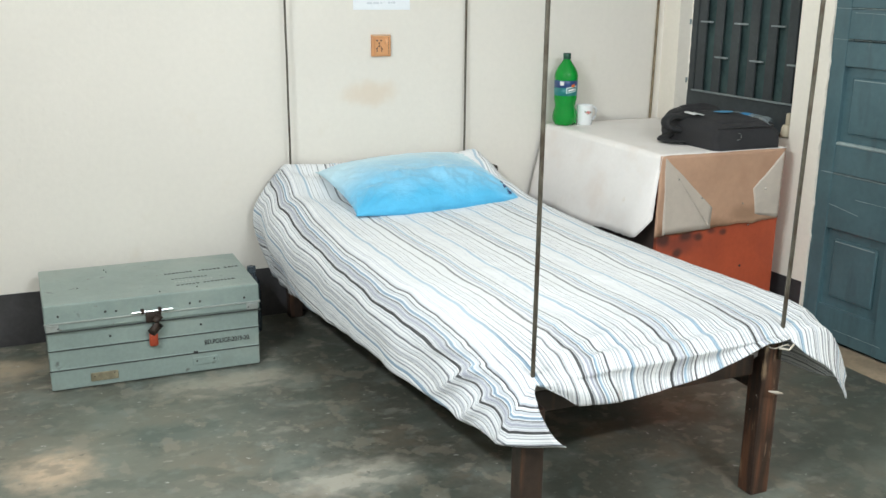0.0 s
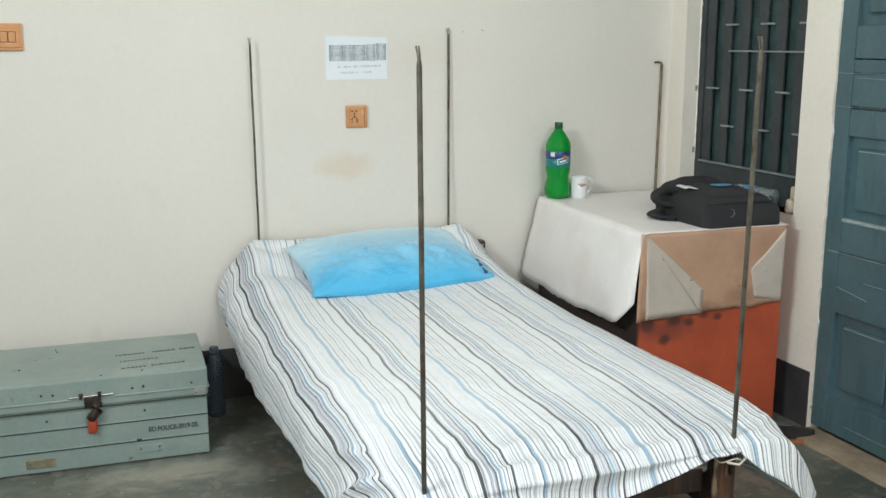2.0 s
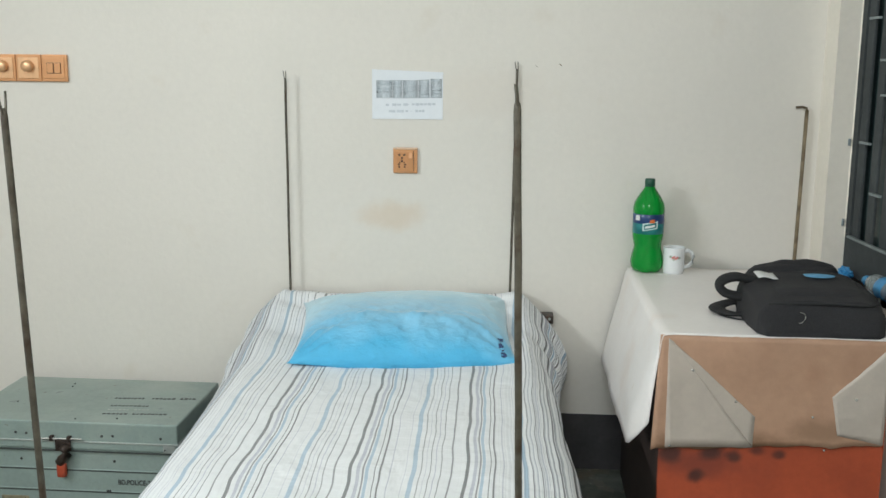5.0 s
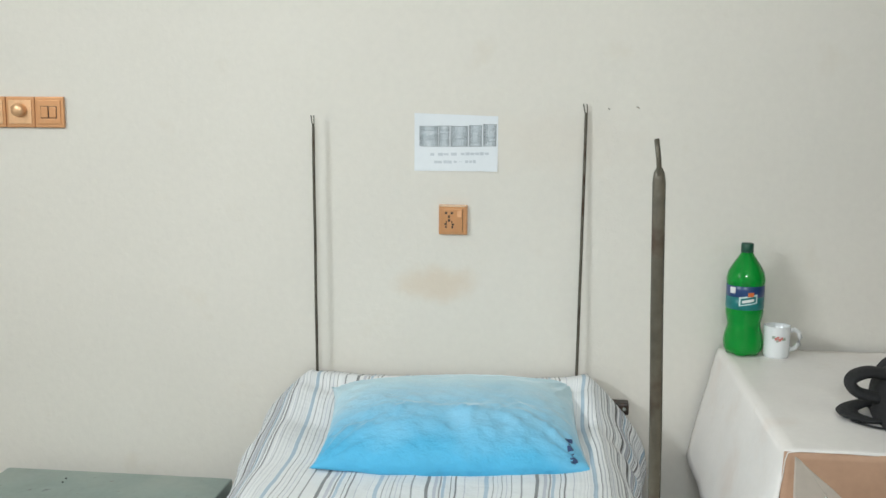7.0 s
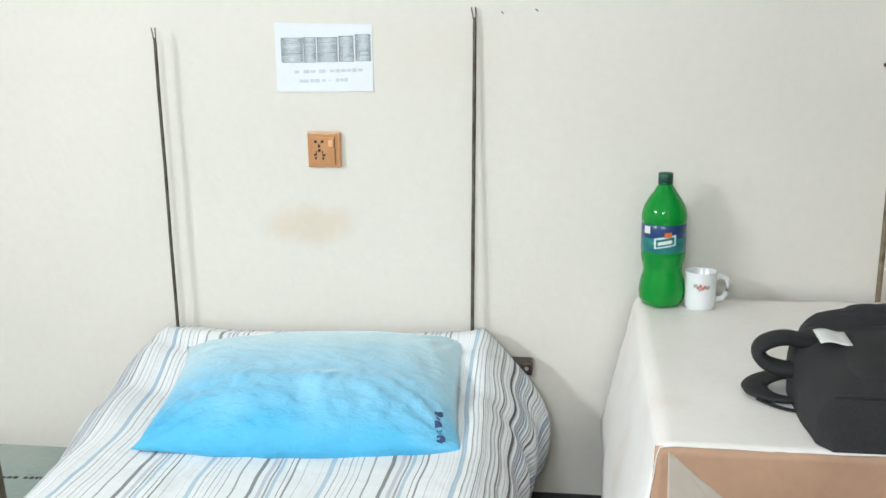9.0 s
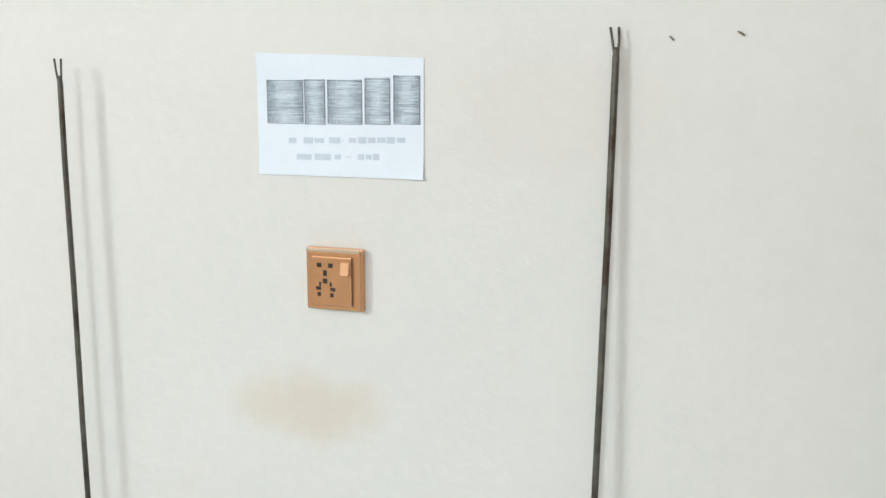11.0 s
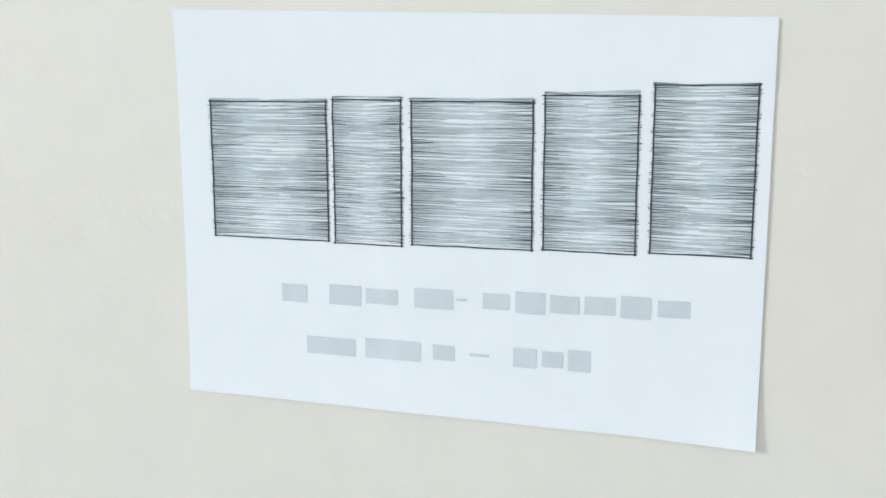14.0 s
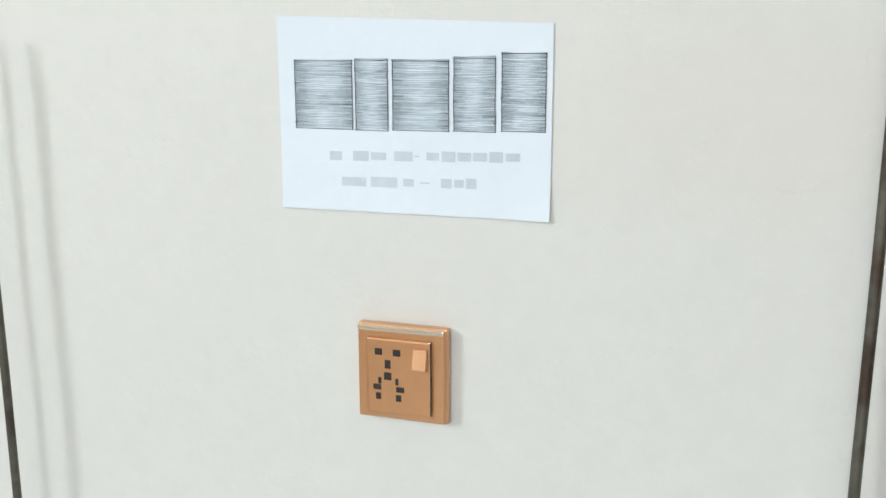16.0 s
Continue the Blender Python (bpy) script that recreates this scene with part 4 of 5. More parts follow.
part("lid_rim", a_box((-TW - 0.008, -0.010, LIDZ + 0.003), (TW + 0.008, -0.005, LIDZ + 0.008), 0.001, 1), trunk_edge, lid, "bright worn lid rim")
part("lid_rim", a_box((TW + 0.004, -0.008, LIDZ + 0.003), (TW + 0.0085, TD, LIDZ + 0.008), 0.001, 1), trunk_edge, lid)
part("lower_rim", a_box((-TW - 0.007, -0.0085, LIDZ - 0.028), (TW + 0.007, -0.0045, LIDZ - 0.024)), groove_mat, lid)
for x in (-TW + 0.018, TW - 0.022):
    part("corner_plate", a_box((x - 0.02, -0.0095, LIDZ - 0.022), (x + 0.02, -0.006, LIDZ + 0.002), 0.002), trunk_edge, trunk)


def rivet(x, y, z, parent, r=0.0042, axis="y"):
    bm = bmesh.new()
    d = Vector((0, -0.004, 0)) if axis == "y" else Vector((0, 0, 0.004))
    p = Vector((x, y, z))
    tube(bm, [p - d * 0.5, p + d * 0.3, p + d * 0.8], [r, r, r * 0.45], 8)
    part("rivet", bm, rivet_mat, parent, "", True)


for x, z in ((-0.315, 0.268), (-0.165, 0.268), (-0.13, 0.266), (0.115, 0.264), (0.15, 0.266), (0.305, 0.262)):
    rivet(x, -0.006, z, lid)
for x, z in ((-0.318, 0.226), (0.318, 0.226), (-0.155, 0.178), (0.150, 0.180), (-0.15, 0.045), (-0.215, 0.040), (0.13, 0.045), (0.19, 0.047), (0.123, 0.079), (0.131, 0.079)):
    rivet(x, -0.007 if z > 0.2 else -0.001, z, body)
for x, y in ((-0.13, 0.33), (-0.135, 0.36), (0.02, 0.02), (0.15, 0.035), (-0.24, 0.16)):
    rivet(x, y, TH, lid, 0.003, "z")
part("hasp_bar", tube(bmesh.new(), [(-0.083, -0.016, 0.254), (0.055, -0.016, 0.256)], 0.0034, 8), chrome, trunk, "bright sliding bolt")
for x in (-0.045, 0.012):
    part("bolt_loop", a_box((x - 0.006, -0.021, 0.247), (x + 0.006, -0.005, 0.264), 0.003), hasp_mat, trunk)
bm = bmesh.new()
box(bm, (-0.036, -0.013, 0.212), (0.016, -0.0095, 0.252), 0.002, 1)
tube(bm, [(-0.008, -0.018, 0.232), (0.006, -0.022, 0.222), (0.006, -0.022, 0.205), (-0.010, -0.020, 0.190), (-0.020, -0.018, 0.176)], [0.013, 0.017, 0.015, 0.015, 0.016], 10)
part("hasp", bm, hasp_mat, trunk, "rusty brown hasp", True)
lock = part("padlock", a_box((-0.030, -0.028, 0.128), (0.000, -0.008, 0.176), 0.009, 3), red_lock, trunk, "red covered padlock", True)
bm = bmesh.new()
tube(bm, [(-0.026, -0.018, 0.176), (-0.025, -0.018, 0.196), (-0.014, -0.018, 0.203), (-0.004, -0.018, 0.196), (-0.003, -0.018, 0.176)], 0.0028, 8)
part("shackle", bm, chrome, lock, "", True)
part("latch_plate", a_box((-0.228, -0.004, 0.022), (-0.138, 0.001, 0.052), 0.002), brass_plate, body, "tarnished latch plate")
part("latch_plate", a_box((0.115, -0.003, 0.030), (0.205, 0.001, 0.058), 0.002), trunk_mat, body)
lettering("stencil_lettering", "BD.POLICE-2019-20.", 0.0235, ink, trunk, pose(0.240, -0.0016, 0.103, 90, 0, 0) @ Matrix.Diagonal((0.80, 1.0, 1.0, 1.0)), "black stencilled lettering")
# faded hand-painted lines on the lid, one small bar for each sign
LID_LINES = ((0.222, 0.065, 0.165, 0.0130, ink), (0.229, 0.190, 0.268, 0.0130, ink), (0.235, 0.284, 0.344, 0.0130, ink), (0.150, 0.080, 0.215, 0.0100, groove_mat), (0.112, 0.085, 0.160, 0.0085, trunk_edge), (0.118, 0.172, 0.228, 0.0085, trunk_edge), (0.072, 0.085, 0.165, 0.0110, ink), (0.078, 0.182, 0.290, 0.0110, ink))
mark_rnd = random.Random(8)
for y, x0, x1, h, mt in LID_LINES:
    x = x0
    while x < x1 - 0.008:
        w = mark_rnd.uniform(0.0065, 0.0115)
        dy = mark_rnd.uniform(-0.001, 0.001) + 0.05 * (x - x0)
        part("painted_mark", a_box((x, y + dy, TH - 0.0002), (x + w, y + dy + h * mark_rnd.uniform(0.75, 1.05), TH + 0.0005)), mt, lid)
        x += w + 0.0042

# bottle standing between trunk and bed
bot = thing("water_bottle", pose(-0.605, -0.165, 0), "smoky blue plastic water bottle behind the trunk", "bottle")
part("body", lathe(bmesh.new(), [(0.030, 0.0), (0.034, 0.006), (0.034, 0.07), (0.031, 0.085), (0.034, 0.10), (0.034, 0.17), (0.030, 0.205), (0.016, 0.232), (0.0135, 0.245)], 20), dark_bottle, bot, "", True)
part("cap", lathe(bmesh.new(), [(0.0165, 0.243), (0.017, 0.246), (0.017, 0.265), (0.015, 0.268)], 20), dark_bottle, bot, "dark blue screw cap", True)

# ---- cabinet with its cover ----
CX0, CX1, CY0, CY1, CZ = 0.768, 1.338, -0.898, -0.035, 0.738
cab = thing("cabinet", pose(0, 0, 0), "orange painted wooden cabinet used as a table", "cabinet")
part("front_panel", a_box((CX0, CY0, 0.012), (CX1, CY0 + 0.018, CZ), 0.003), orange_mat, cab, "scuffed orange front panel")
part("side_panel", a_box((CX0, CY0 + 0.018, 0.0), (CX0 + 0.018, CY1, CZ), 0.002), cab_side, cab, "side board with its shade in the dark brown")
part("side_panel", a_box((CX1 - 0.018, CY0 + 0.018, 0.0), (CX1, CY1, CZ), 0.002), orange_mat, cab)
part("back_panel", a_box((CX0 + 0.018, CY1 - 0.015, 0.0), (CX1 - 0.018, CY1, CZ)), cab_side, cab)
part("top_panel", a_box((CX0 + 0.018, CY0 + 0.018, CZ - 0.02), (CX1 - 0.018, CY1 - 0.015, CZ - 0.001)), cab_side, cab)
for x in (CX0 + 0.005, CX1 - 0.045):
    part("foot", a_box((x, CY0 + 0.004, 0.0), (x + 0.04, CY0 + 0.044, 0.02)), cab_side, cab)
part("knob_hole", tube(bmesh.new(), [(1.172, CY0 + 0.002, 0.285), (1.172, CY0 - 0.002, 0.285)], 0.005, 10), rivet_mat, cab)
rnd = random.Random(5)
cover = thing("table_cover", pose(0, 0, 0), "stained white plastic cabinet cover with brown folded front", "table cover")
bm = bmesh.new()
rows = []
NX, NY = 30, 40
for j in range(NY + 1):
    y = CY0 - 0.0105 + (CY1 + 0.0165 - CY0) * j / NY
    row = []
    # left drape, from its hem up to the edge
    t = j / NY
    hem = 0.432 - 0.018 * math.sin(math.pi * t) - 0.012 * t + 0.070 * max(0, 1 - t / 0.055) ** 1.3 + 0.010 * wave(t * 6, 2) + 0.006 * wave(t * 31, 5)
    ND = 14
    for k in range(ND):
        f = 1 - k / ND
        bulge = 0.080 * f ** 1.2 - 0.026 * max(0, f - 0.72) + f * (0.009 * wave(t * 3.5, f * 1.5, 4) + 0.003 * wave(t * 11, f * 4, 8)) + 0.0025 * wave(t * 10 + f * 7, f * 9, 5)
        bulge *= min(1.0, 0.35 + t / 0.09)
        row.append(bm.verts.new((CX0 - 0.006 - bulge, y, CZ + 0.006 - (CZ - hem) * f ** 1.1)))
    for i in range(NX + 1):
        x = CX0 + (CX1 + 0.004 - CX0) * i / NX
        z = CZ + 0.0085 + 0.0022 * wave(x * 6, y * 6, 2) + 0.0012 * wave(x * 17, y * 15, 1)
        if i == 0:
            x, z = x - 0.003, z - 0.002
        row.append(bm.verts.new((x, y, z)))
    rows.append(row)
grid_faces(bm, rows)
top = part("top_sheet", bm, cloth_white, cover, "white plastic sheet, pinkish and stained", True)
md = top.modifiers.new("thickness", "SOLIDIFY")
md.thickness, md.offset = 0.002, 1
bm = bmesh.new()
rows = []
for k in range(19):
    f = k / 18
    row = []
    for i in range(41):
        c = i / 40
        hem = 0.440 + 0.028 * c + 0.010 * wave(c * 7, 3) + 0.004 * wave(c * 25, 1)
        x = CX0 - 0.011 - 0.014 * f * max(0, 1 - c / 0.12) + (CX1 + 0.011 - CX0) * c * (1 - 0.012 * f)
        z = CZ + 0.0085 - (CZ + 0.0085 - hem) * f
        y = CY0 - 0.008 - 0.003 * wave(c * 5, f * 3, 2) - 0.002 * wave(c * 14, f * 9, 4) - 0.010 * f * max(0, 1 - c / 0.1)
        row.append(bm.verts.new((x, y, z)))
    rows.append(row)
grid_faces(bm, rows)
fr = part("front_flap", bm, brown_paper, cover, "creased brown reverse side, stained along the hem", True)
md = fr.modifiers.new("thickness", "SOLIDIFY")
md.thickness, md.offset = 0.002, 1


def flap_y(x, z):
    """Depth of the front flap's face at a place."""
    c = min(max((x - CX0 + 0.011) / (CX1 + 0.011 - CX0), 0), 1)
    hem = 0.440 + 0.028 * c + 0.010 * wave(c * 7, 3) + 0.004 * wave(c * 25, 1)
    f = min(max((CZ + 0.0085 - z) / (CZ + 0.0085 - hem), 0), 1)
    return CY0 - 0.008 - 0.003 * wave(c * 5, f * 3, 2) - 0.002 * wave(c * 14, f * 9, 4) - 0.010 * f * max(0, 1 - c / 0.1)


def corner_fold(quad, label):
    """A creased folded corner lying on the front flap; quad gives x and z of its four corners."""
    bm = bmesh.new()
    a, b, c, d = [Vector(q) for q in quad]
    rows = []
    for j in range(13):
        row = []
        for i in range(13):
            u, v = i / 12, j / 12
            p = (a * (1 - u) + b * u) * (1 - v) + (d * (1 - u) + c * u) * v
            row.append(bm.verts.new((p.x, flap_y(p.x, p.y) - 0.0025, p.y + 0.002 * wave(p.x * 30, 2))))
        rows.append(row)
    grid_faces(bm, rows)
    ob = part("folded_corner", bm, tissue, cover, label, True)
    md = ob.modifiers.new("thickness", "SOLIDIFY")
    md.thickness, md.offset = 0.0005, 0


corner_fold(((0.778, 0.738), (0.792, 0.728), (1.004, 0.452), (0.780, 0.446)), "greyish translucent folded corner")
corner_fold(((0.790, 0.728), (0.86, 0.668), (1.006, 0.535), (1.004, 0.453)), "greyish translucent folded corner")
corner_fold(((1.334, 0.735), (1.330, 0.47), (1.215, 0.492), (1.196, 0.594)), "greyish translucent folded corner")

for x, z in ((0.842, 0.655), (0.955, 0.575), (1.150, 0.540), (1.255, 0.590), (1.185, 0.452), (0.792, 0.450)):
    p = part("pin", tube(bmesh.new(), [(x, flap_y(x, z), z), (x, flap_y(x, z) - 0.0045, z), (x, flap_y(x, z) - 0.006, z)], [0.0035, 0.0035, 0.002], 10), chrome, cover, "small bright drawing pin", True)
part("stray_thread", tube(bmesh.new(), [(1.005, -0.872, 0.7490), (1.008, -0.852, 0.7495), (1.006, -0.826, 0.7490)], 0.0012, 6), hasp_mat, cover, "short brown thread mark", True)

# ---- things on the cabinet ----
soda = thing("soda_bottle", Matrix.Translation((0.819, -0.094, 0.7475)) @ Matrix.Diagonal((1.05, 1.05, 0.95, 1)), "large green plastic soda bottle with a blue label", "bottle")
prof = [(0.030, 0.0), (0.043, 0.004), (0.0495, 0.020), (0.0515, 0.040), (0.049, 0.060), (0.0435, 0.082), (0.0425, 0.092), (0.0445, 0.105), (0.0475, 0.120), (0.0485, 0.132),
        (0.0480, 0.136), (0.0480, 0.208), (0.0490, 0.212), (0.0495, 0.225), (0.0455, 0.245), (0.036, 0.265), (0.026, 0.281), (0.0175, 0.295), (0.0135, 0.303), (0.0135, 0.309)]
part("body", lathe(bmesh.new(), prof, 40, 5, 0.16, 0.020), pet_green, soda, "green translucent plastic", True)
cap = lathe(bmesh.new(), [(0.0150, 0.306), (0.0160, 0.308), (0.0160, 0.325), (0.0145, 0.328)], 30)
part("cap", cap, cap_green, soda, "dark green screw cap", True)
part("cap_ring", lathe(bmesh.new(), [(0.0155, 0.301), (0.0165, 0.302), (0.0165, 0.305), (0.0155, 0.306)], 30), cap_green, soda, "", True)
lab = part("label", lathe(bmesh.new(), [(0.0484, 0.175), (0.0488, 0.1755), (0.0488, 0.207), (0.0484, 0.2075)], 40), label_blue, soda, "dark blue printed label band", True)
part("label", lathe(bmesh.new(), [(0.0484, 0.139), (0.0488, 0.1395), (0.0488, 0.1752), (0.0484, 0.1754)], 40), label_teal, soda, "teal printed label band", True)


def on_round(r, a0, a1, z0, z1, slant=0.0, n=10):
    """A patch on a round body between two angles (degrees; -90 faces the room)."""
    bm = bmesh.new()
    rows = [[], []]
    for i in range(n + 1):
        a = radians(a0 + (a1 - a0) * i / n)
        s = slant * i / n
        for k, z in enumerate((z0, z1)):
            rows[k].append(bm.verts.new((r * math.cos(a), r * math.sin(a), z + s)))
    grid_faces(bm, rows)
    return bm


part("logo_shape", on_round(0.0492, -118, -62, 0.150, 0.176, 0.010), label_pale, soda, "pale slanted logo shape")
part("logo_shape", on_round(0.0495, -113, -67, 0.154, 0.172, 0.009), label_teal, soda)
part("print_bar", on_round(0.0498, -108, -73, 0.159, 0.167, 0.007), tag_white, soda, "white print bar")
part("logo_dot", on_round(0.0498, -92, -74, 0.178, 0.190, 0.002), label_orange, soda, "orange printed fruit shape")
part("print_patch", on_round(0.0494, -150, -130, 0.186, 0.204), tag_white, soda, "white printed patch")

mug = thing("mug", Matrix.Translation((0.904, -0.120, 0.7475)) @ Matrix.Diagonal((0.93, 0.93, 0.95, 1)), "white ceramic mug with a pink flower print", "mug")
part("cup", lathe(bmesh.new(), [(0.030, 0.0), (0.034, 0.002), (0.0365, 0.010), (0.0375, 0.030), (0.0380, 0.090), (0.0388, 0.0935), (0.0375, 0.0945), (0.0350, 0.0915), (0.0345, 0.030), (0.030, 0.010), (0.004, 0.008)], 36), mug_white, mug, "", True)
bm = bmesh.new()
tube(bm, [(0.036, 0, 0.078), (0.050, 0, 0.082), (0.063, 0, 0.075), (0.069, 0, 0.058), (0.065, 0, 0.040), (0.053, 0, 0.026), (0.036, 0, 0.022)], 0.0052, 10, flat=1.3)
handle = part("handle", bm, mug_white, mug, "", True)
handle.matrix_local = pose(0, 0, 0, 0, 0, 5)
for a, z, s, mt in ((-104, 0.060, 6, mug_pink), (-96, 0.064, 5, mug_pink), (-90, 0.058, 7, mug_pink), (-80, 0.062, 5, mug_pink), (-115, 0.064, 7, mug_green), (-70, 0.060, 8, mug_green), (-98, 0.055, 5, mug_green)):
    part("flower_print", on_round(0.0384, a - s, a + s, z - 0.004, z + 0.004, 0.001, 5), mt, mug)

# backpack lying on its back
bag = thing("backpack", pose(1.176, -0.660, 0.7485, 0, 0, 0), "black nylon backpack lying flat with its straps out", "backpack")


def soft_slab(lo, hi, power=3.2, seed=0, rough=0.006):
    """A stuffed cushion-like slab."""
    bm = bmesh.new()
    cx = [(a + b) / 2 for a, b in zip(lo, hi)]
    hx = [(b - a) / 2 for a, b in zip(lo, hi)]
    bmesh.ops.create_icosphere(bm, subdivisions=5, radius=1)
    for v in bm.verts:
        d = v.co.normalized()
        k = (abs(d.x) ** power + abs(d.y) ** power + abs(d.z) ** power) ** (-1 / power)
        p = d * k
        q = rough * wave(p.x * 2.5 + seed, p.y * 2.5, p.z * 2.5) + 0.4 * rough * wave(p.x * 7, p.y * 7 + seed, p.z * 7)
        v.co = Vector((cx[0] + p.x * hx[0], cx[1] + p.y * hx[1], cx[2] + p.z * hx[2])) + d * q
    for v in bm.verts:
        v.co.z = max(v.co.z, 0.0005)
    return bm


def profile_at(table, y):
    """Values between the rows of a table whose first column falls."""
    for p, q in zip(table, table[1:]):
        if p[0] <= y <= q[0]:
            k = (y - p[0]) / (q[0] - p[0])
            k = k * k * (3 - 2 * k)
            return [m + (n - m) * k for m, n in zip(p[1:], q[1:])]
    return table[-1][1:]


def stuffed(table, n_y, n_a, power, rough, seed, z_from=0.0005):
    """A stuffed bag lying flat: rows of y, left and right edge, height; each section a squarish arch."""
    bm = bmesh.new()
    rows = []
    y0, y1 = table[0][0], table[-1][0]
    for j in range(n_y + 1):
        y = y0 + (y1 - y0) * j / n_y
        lo, hi, top = profile_at(table, y)
        end = min(1, min(j, n_y - j) / 3 + 0.25)
        row = []
        for i in range(n_a + 1):
            ang = math.pi * i / n_a
            cx, cz = -math.cos(ang), math.sin(ang)
            k = (abs(cx) ** power + abs(cz) ** power) ** (-1 / power)
            px, pz = cx * k, cz * k
            bump = rough * (wave(px * 2.5 + seed, y * 9, pz * 2) + 0.5 * wave(px * 6, y * 22 + seed, pz * 5))
            row.append(bm.verts.new(((lo + hi) / 2 + px * (hi - lo) / 2 * (0.93 + 0.07 * end), y, max(z_from, z_from + pz * (top - z_from) * end + bump * pz))))
        rows.append(row)
    grid_faces(bm, rows)
    bm.faces.new(rows[0])
    bm.faces.new(rows[-1])
    return bm


part("main_body", stuffed(((-0.246, -0.160, 0.132, 0.058), (-0.212, -0.172, 0.150, 0.086), (-0.12, -0.178, 0.168, 0.100), (0.0, -0.176, 0.176, 0.104), (0.08, -0.164, 0.176, 0.104), (0.135, -0.146, 0.165, 0.098), (0.170, -0.105, 0.130, 0.064)), 40, 30, 4.5, 0.005, 1), bag_mat, bag, "", True)
part("front_pocket", stuffed(((-0.190, -0.105, 0.100, 0.096), (-0.13, -0.120, 0.125, 0.106), (0.0, -0.122, 0.140, 0.110), (0.075, -0.095, 0.130, 0.104)), 30, 26, 5, 0.003, 6, 0.05), bag_mat, bag, "", True)
part("back_pad", stuffed(((0.080, -0.128, 0.140, 0.104), (0.115, -0.143, 0.150, 0.119), (0.152, -0.138, 0.145, 0.119), (0.178, -0.105, 0.115, 0.088)), 18, 22, 3.2, 0.004, 9, 0.02), bag_mat, bag, "", True)
part("top_pouch", stuffed(((0.095, -0.075, 0.125, 0.112), (0.135, -0.085, 0.135, 0.131), (0.168, -0.072, 0.122, 0.125), (0.186, -0.050, 0.098, 0.098)), 16, 20, 3.2, 0.004, 4, 0.06), bag_mat, bag, "", True)


def strap_loop(points, w=0.018, t=0.20, w_end=None, up=(0, 0.05, 1)):
    """A flat webbing band swept along points, narrowing to w_end over its last third."""
    n = 40
    pts = [smooth_curve([Vector(p) for p in points], i / n) for i in range(n + 1)]
    rs = [w if w_end is None else w + (w_end - w) * max(0, (i / n - 0.62) / 0.38) for i in range(n + 1)]
    return tube(bmesh.new(), pts, rs, 12, flat=t, up=up)


part("strap", strap_loop([(-0.13, 0.024, 0.088), (-0.182, 0.014, 0.100), (-0.218, 0.006, 0.092), (-0.228, 0.000, 0.075), (-0.212, -0.008, 0.058), (-0.17, -0.012, 0.050), (-0.11, -0.010, 0.048)], 0.0125, 2.2, None, (0, 1, 0)), strap_mat, bag, "black padded shoulder strap", True)
part("strap", strap_loop([(-0.11, 0.034, 0.034), (-0.185, 0.040, 0.022), (-0.226, 0.018, 0.014), (-0.230, -0.022, 0.012), (-0.200, -0.050, 0.010), (-0.15, -0.056, 0.010)], 0.023, 0.36, 0.010), strap_mat, bag, "black padded shoulder strap", True)
part("strap_end", strap_loop([(-0.232, -0.042, 0.005), (-0.20, -0.078, 0.004), (-0.16, -0.096, 0.005), (-0.11, -0.105, 0.010)], 0.007, 0.25), strap_mat, bag, "", True)
tag_bm = bmesh.new()
grid_faces(tag_bm, [[tag_bm.verts.new((-0.136 + 0.052 * i / 6, -0.050 + 0.066 * j / 5, 0.1125 + 0.003 * math.sin(i * 0.9) + 0.003 * j / 5)) for i in range(7)] for j in range(6)])
tg = part("tag", tag_bm, tag_white, bag, "small white cloth tag", True)
md = tg.modifiers.new("thickness", "SOLIDIFY")
md.thickness = 0.0015
bm = bmesh.new()
c = bm.verts.new((0.030, -0.020, 0.1165))
ring = [bm.verts.new((0.030 + 0.042 * math.cos(a) * (1 + 0.08 * math.cos(3 * a)), -0.020 + 0.030 * math.sin(a), 0.1150)) for a in np.linspace(0, math.tau, 25)[:-1]]
for i in range(24):
    bm.faces.new((c, ring[i], ring[(i + 1) % 24]))
part("emblem", bm, emblem_blue, bag, "blue printed emblem")
bm = bmesh.new()
tube(bm, [(-0.075 + 0.0125 * math.cos(a), -0.2500, 0.052 + 0.0135 * math.sin(a)) for a in np.linspace(-1.9, 1.7, 16)], 0.0012, 6)
part("ring", bm, chrome, bag, "thin steel ring", True)
part("zip", tube(bmesh.new(), [smooth_curve([Vector(p) for p in ((-0.145, -0.212, 0.078), (0.0, -0.224, 0.083), (0.11, -0.218, 0.080), (0.150, -0.15, 0.084))], i / 20) for i in range(21)], 0.0035, 6), strap_mat, bag, "", True)

clear = thing("plastic_bottle", EAST @ pose(0.030, -0.405, W_LO + 0.034, 90, 0, 4), "clear plastic water bottle lying on the window sill", "bottle")
part("body", lathe(bmesh.new(), [(0.012, 0.028), (0.016, 0.035), (0.027, 0.055), (0.0325, 0.075), (0.0325, 0.105), (0.031, 0.11), (0.0325, 0.116), (0.0325, 0.185), (0.030, 0.225), (0.0325, 0.24), (0.031, 0.262), (0.022, 0.268)], 28), pet_clear, clear, "clear ribbed plastic", True)
part("label", lathe(bmesh.new(), [(0.0327, 0.118), (0.0330, 0.119), (0.0330, 0.165), (0.0327, 0.166)], 28), pet_blue, clear, "blue label band", True)
part("cap", lathe(bmesh.new(), [(0.0145, 0.008), (0.0155, 0.010), (0.0155, 0.026), (0.014, 0.028)], 20), pet_blue, clear, "blue screw cap", True)

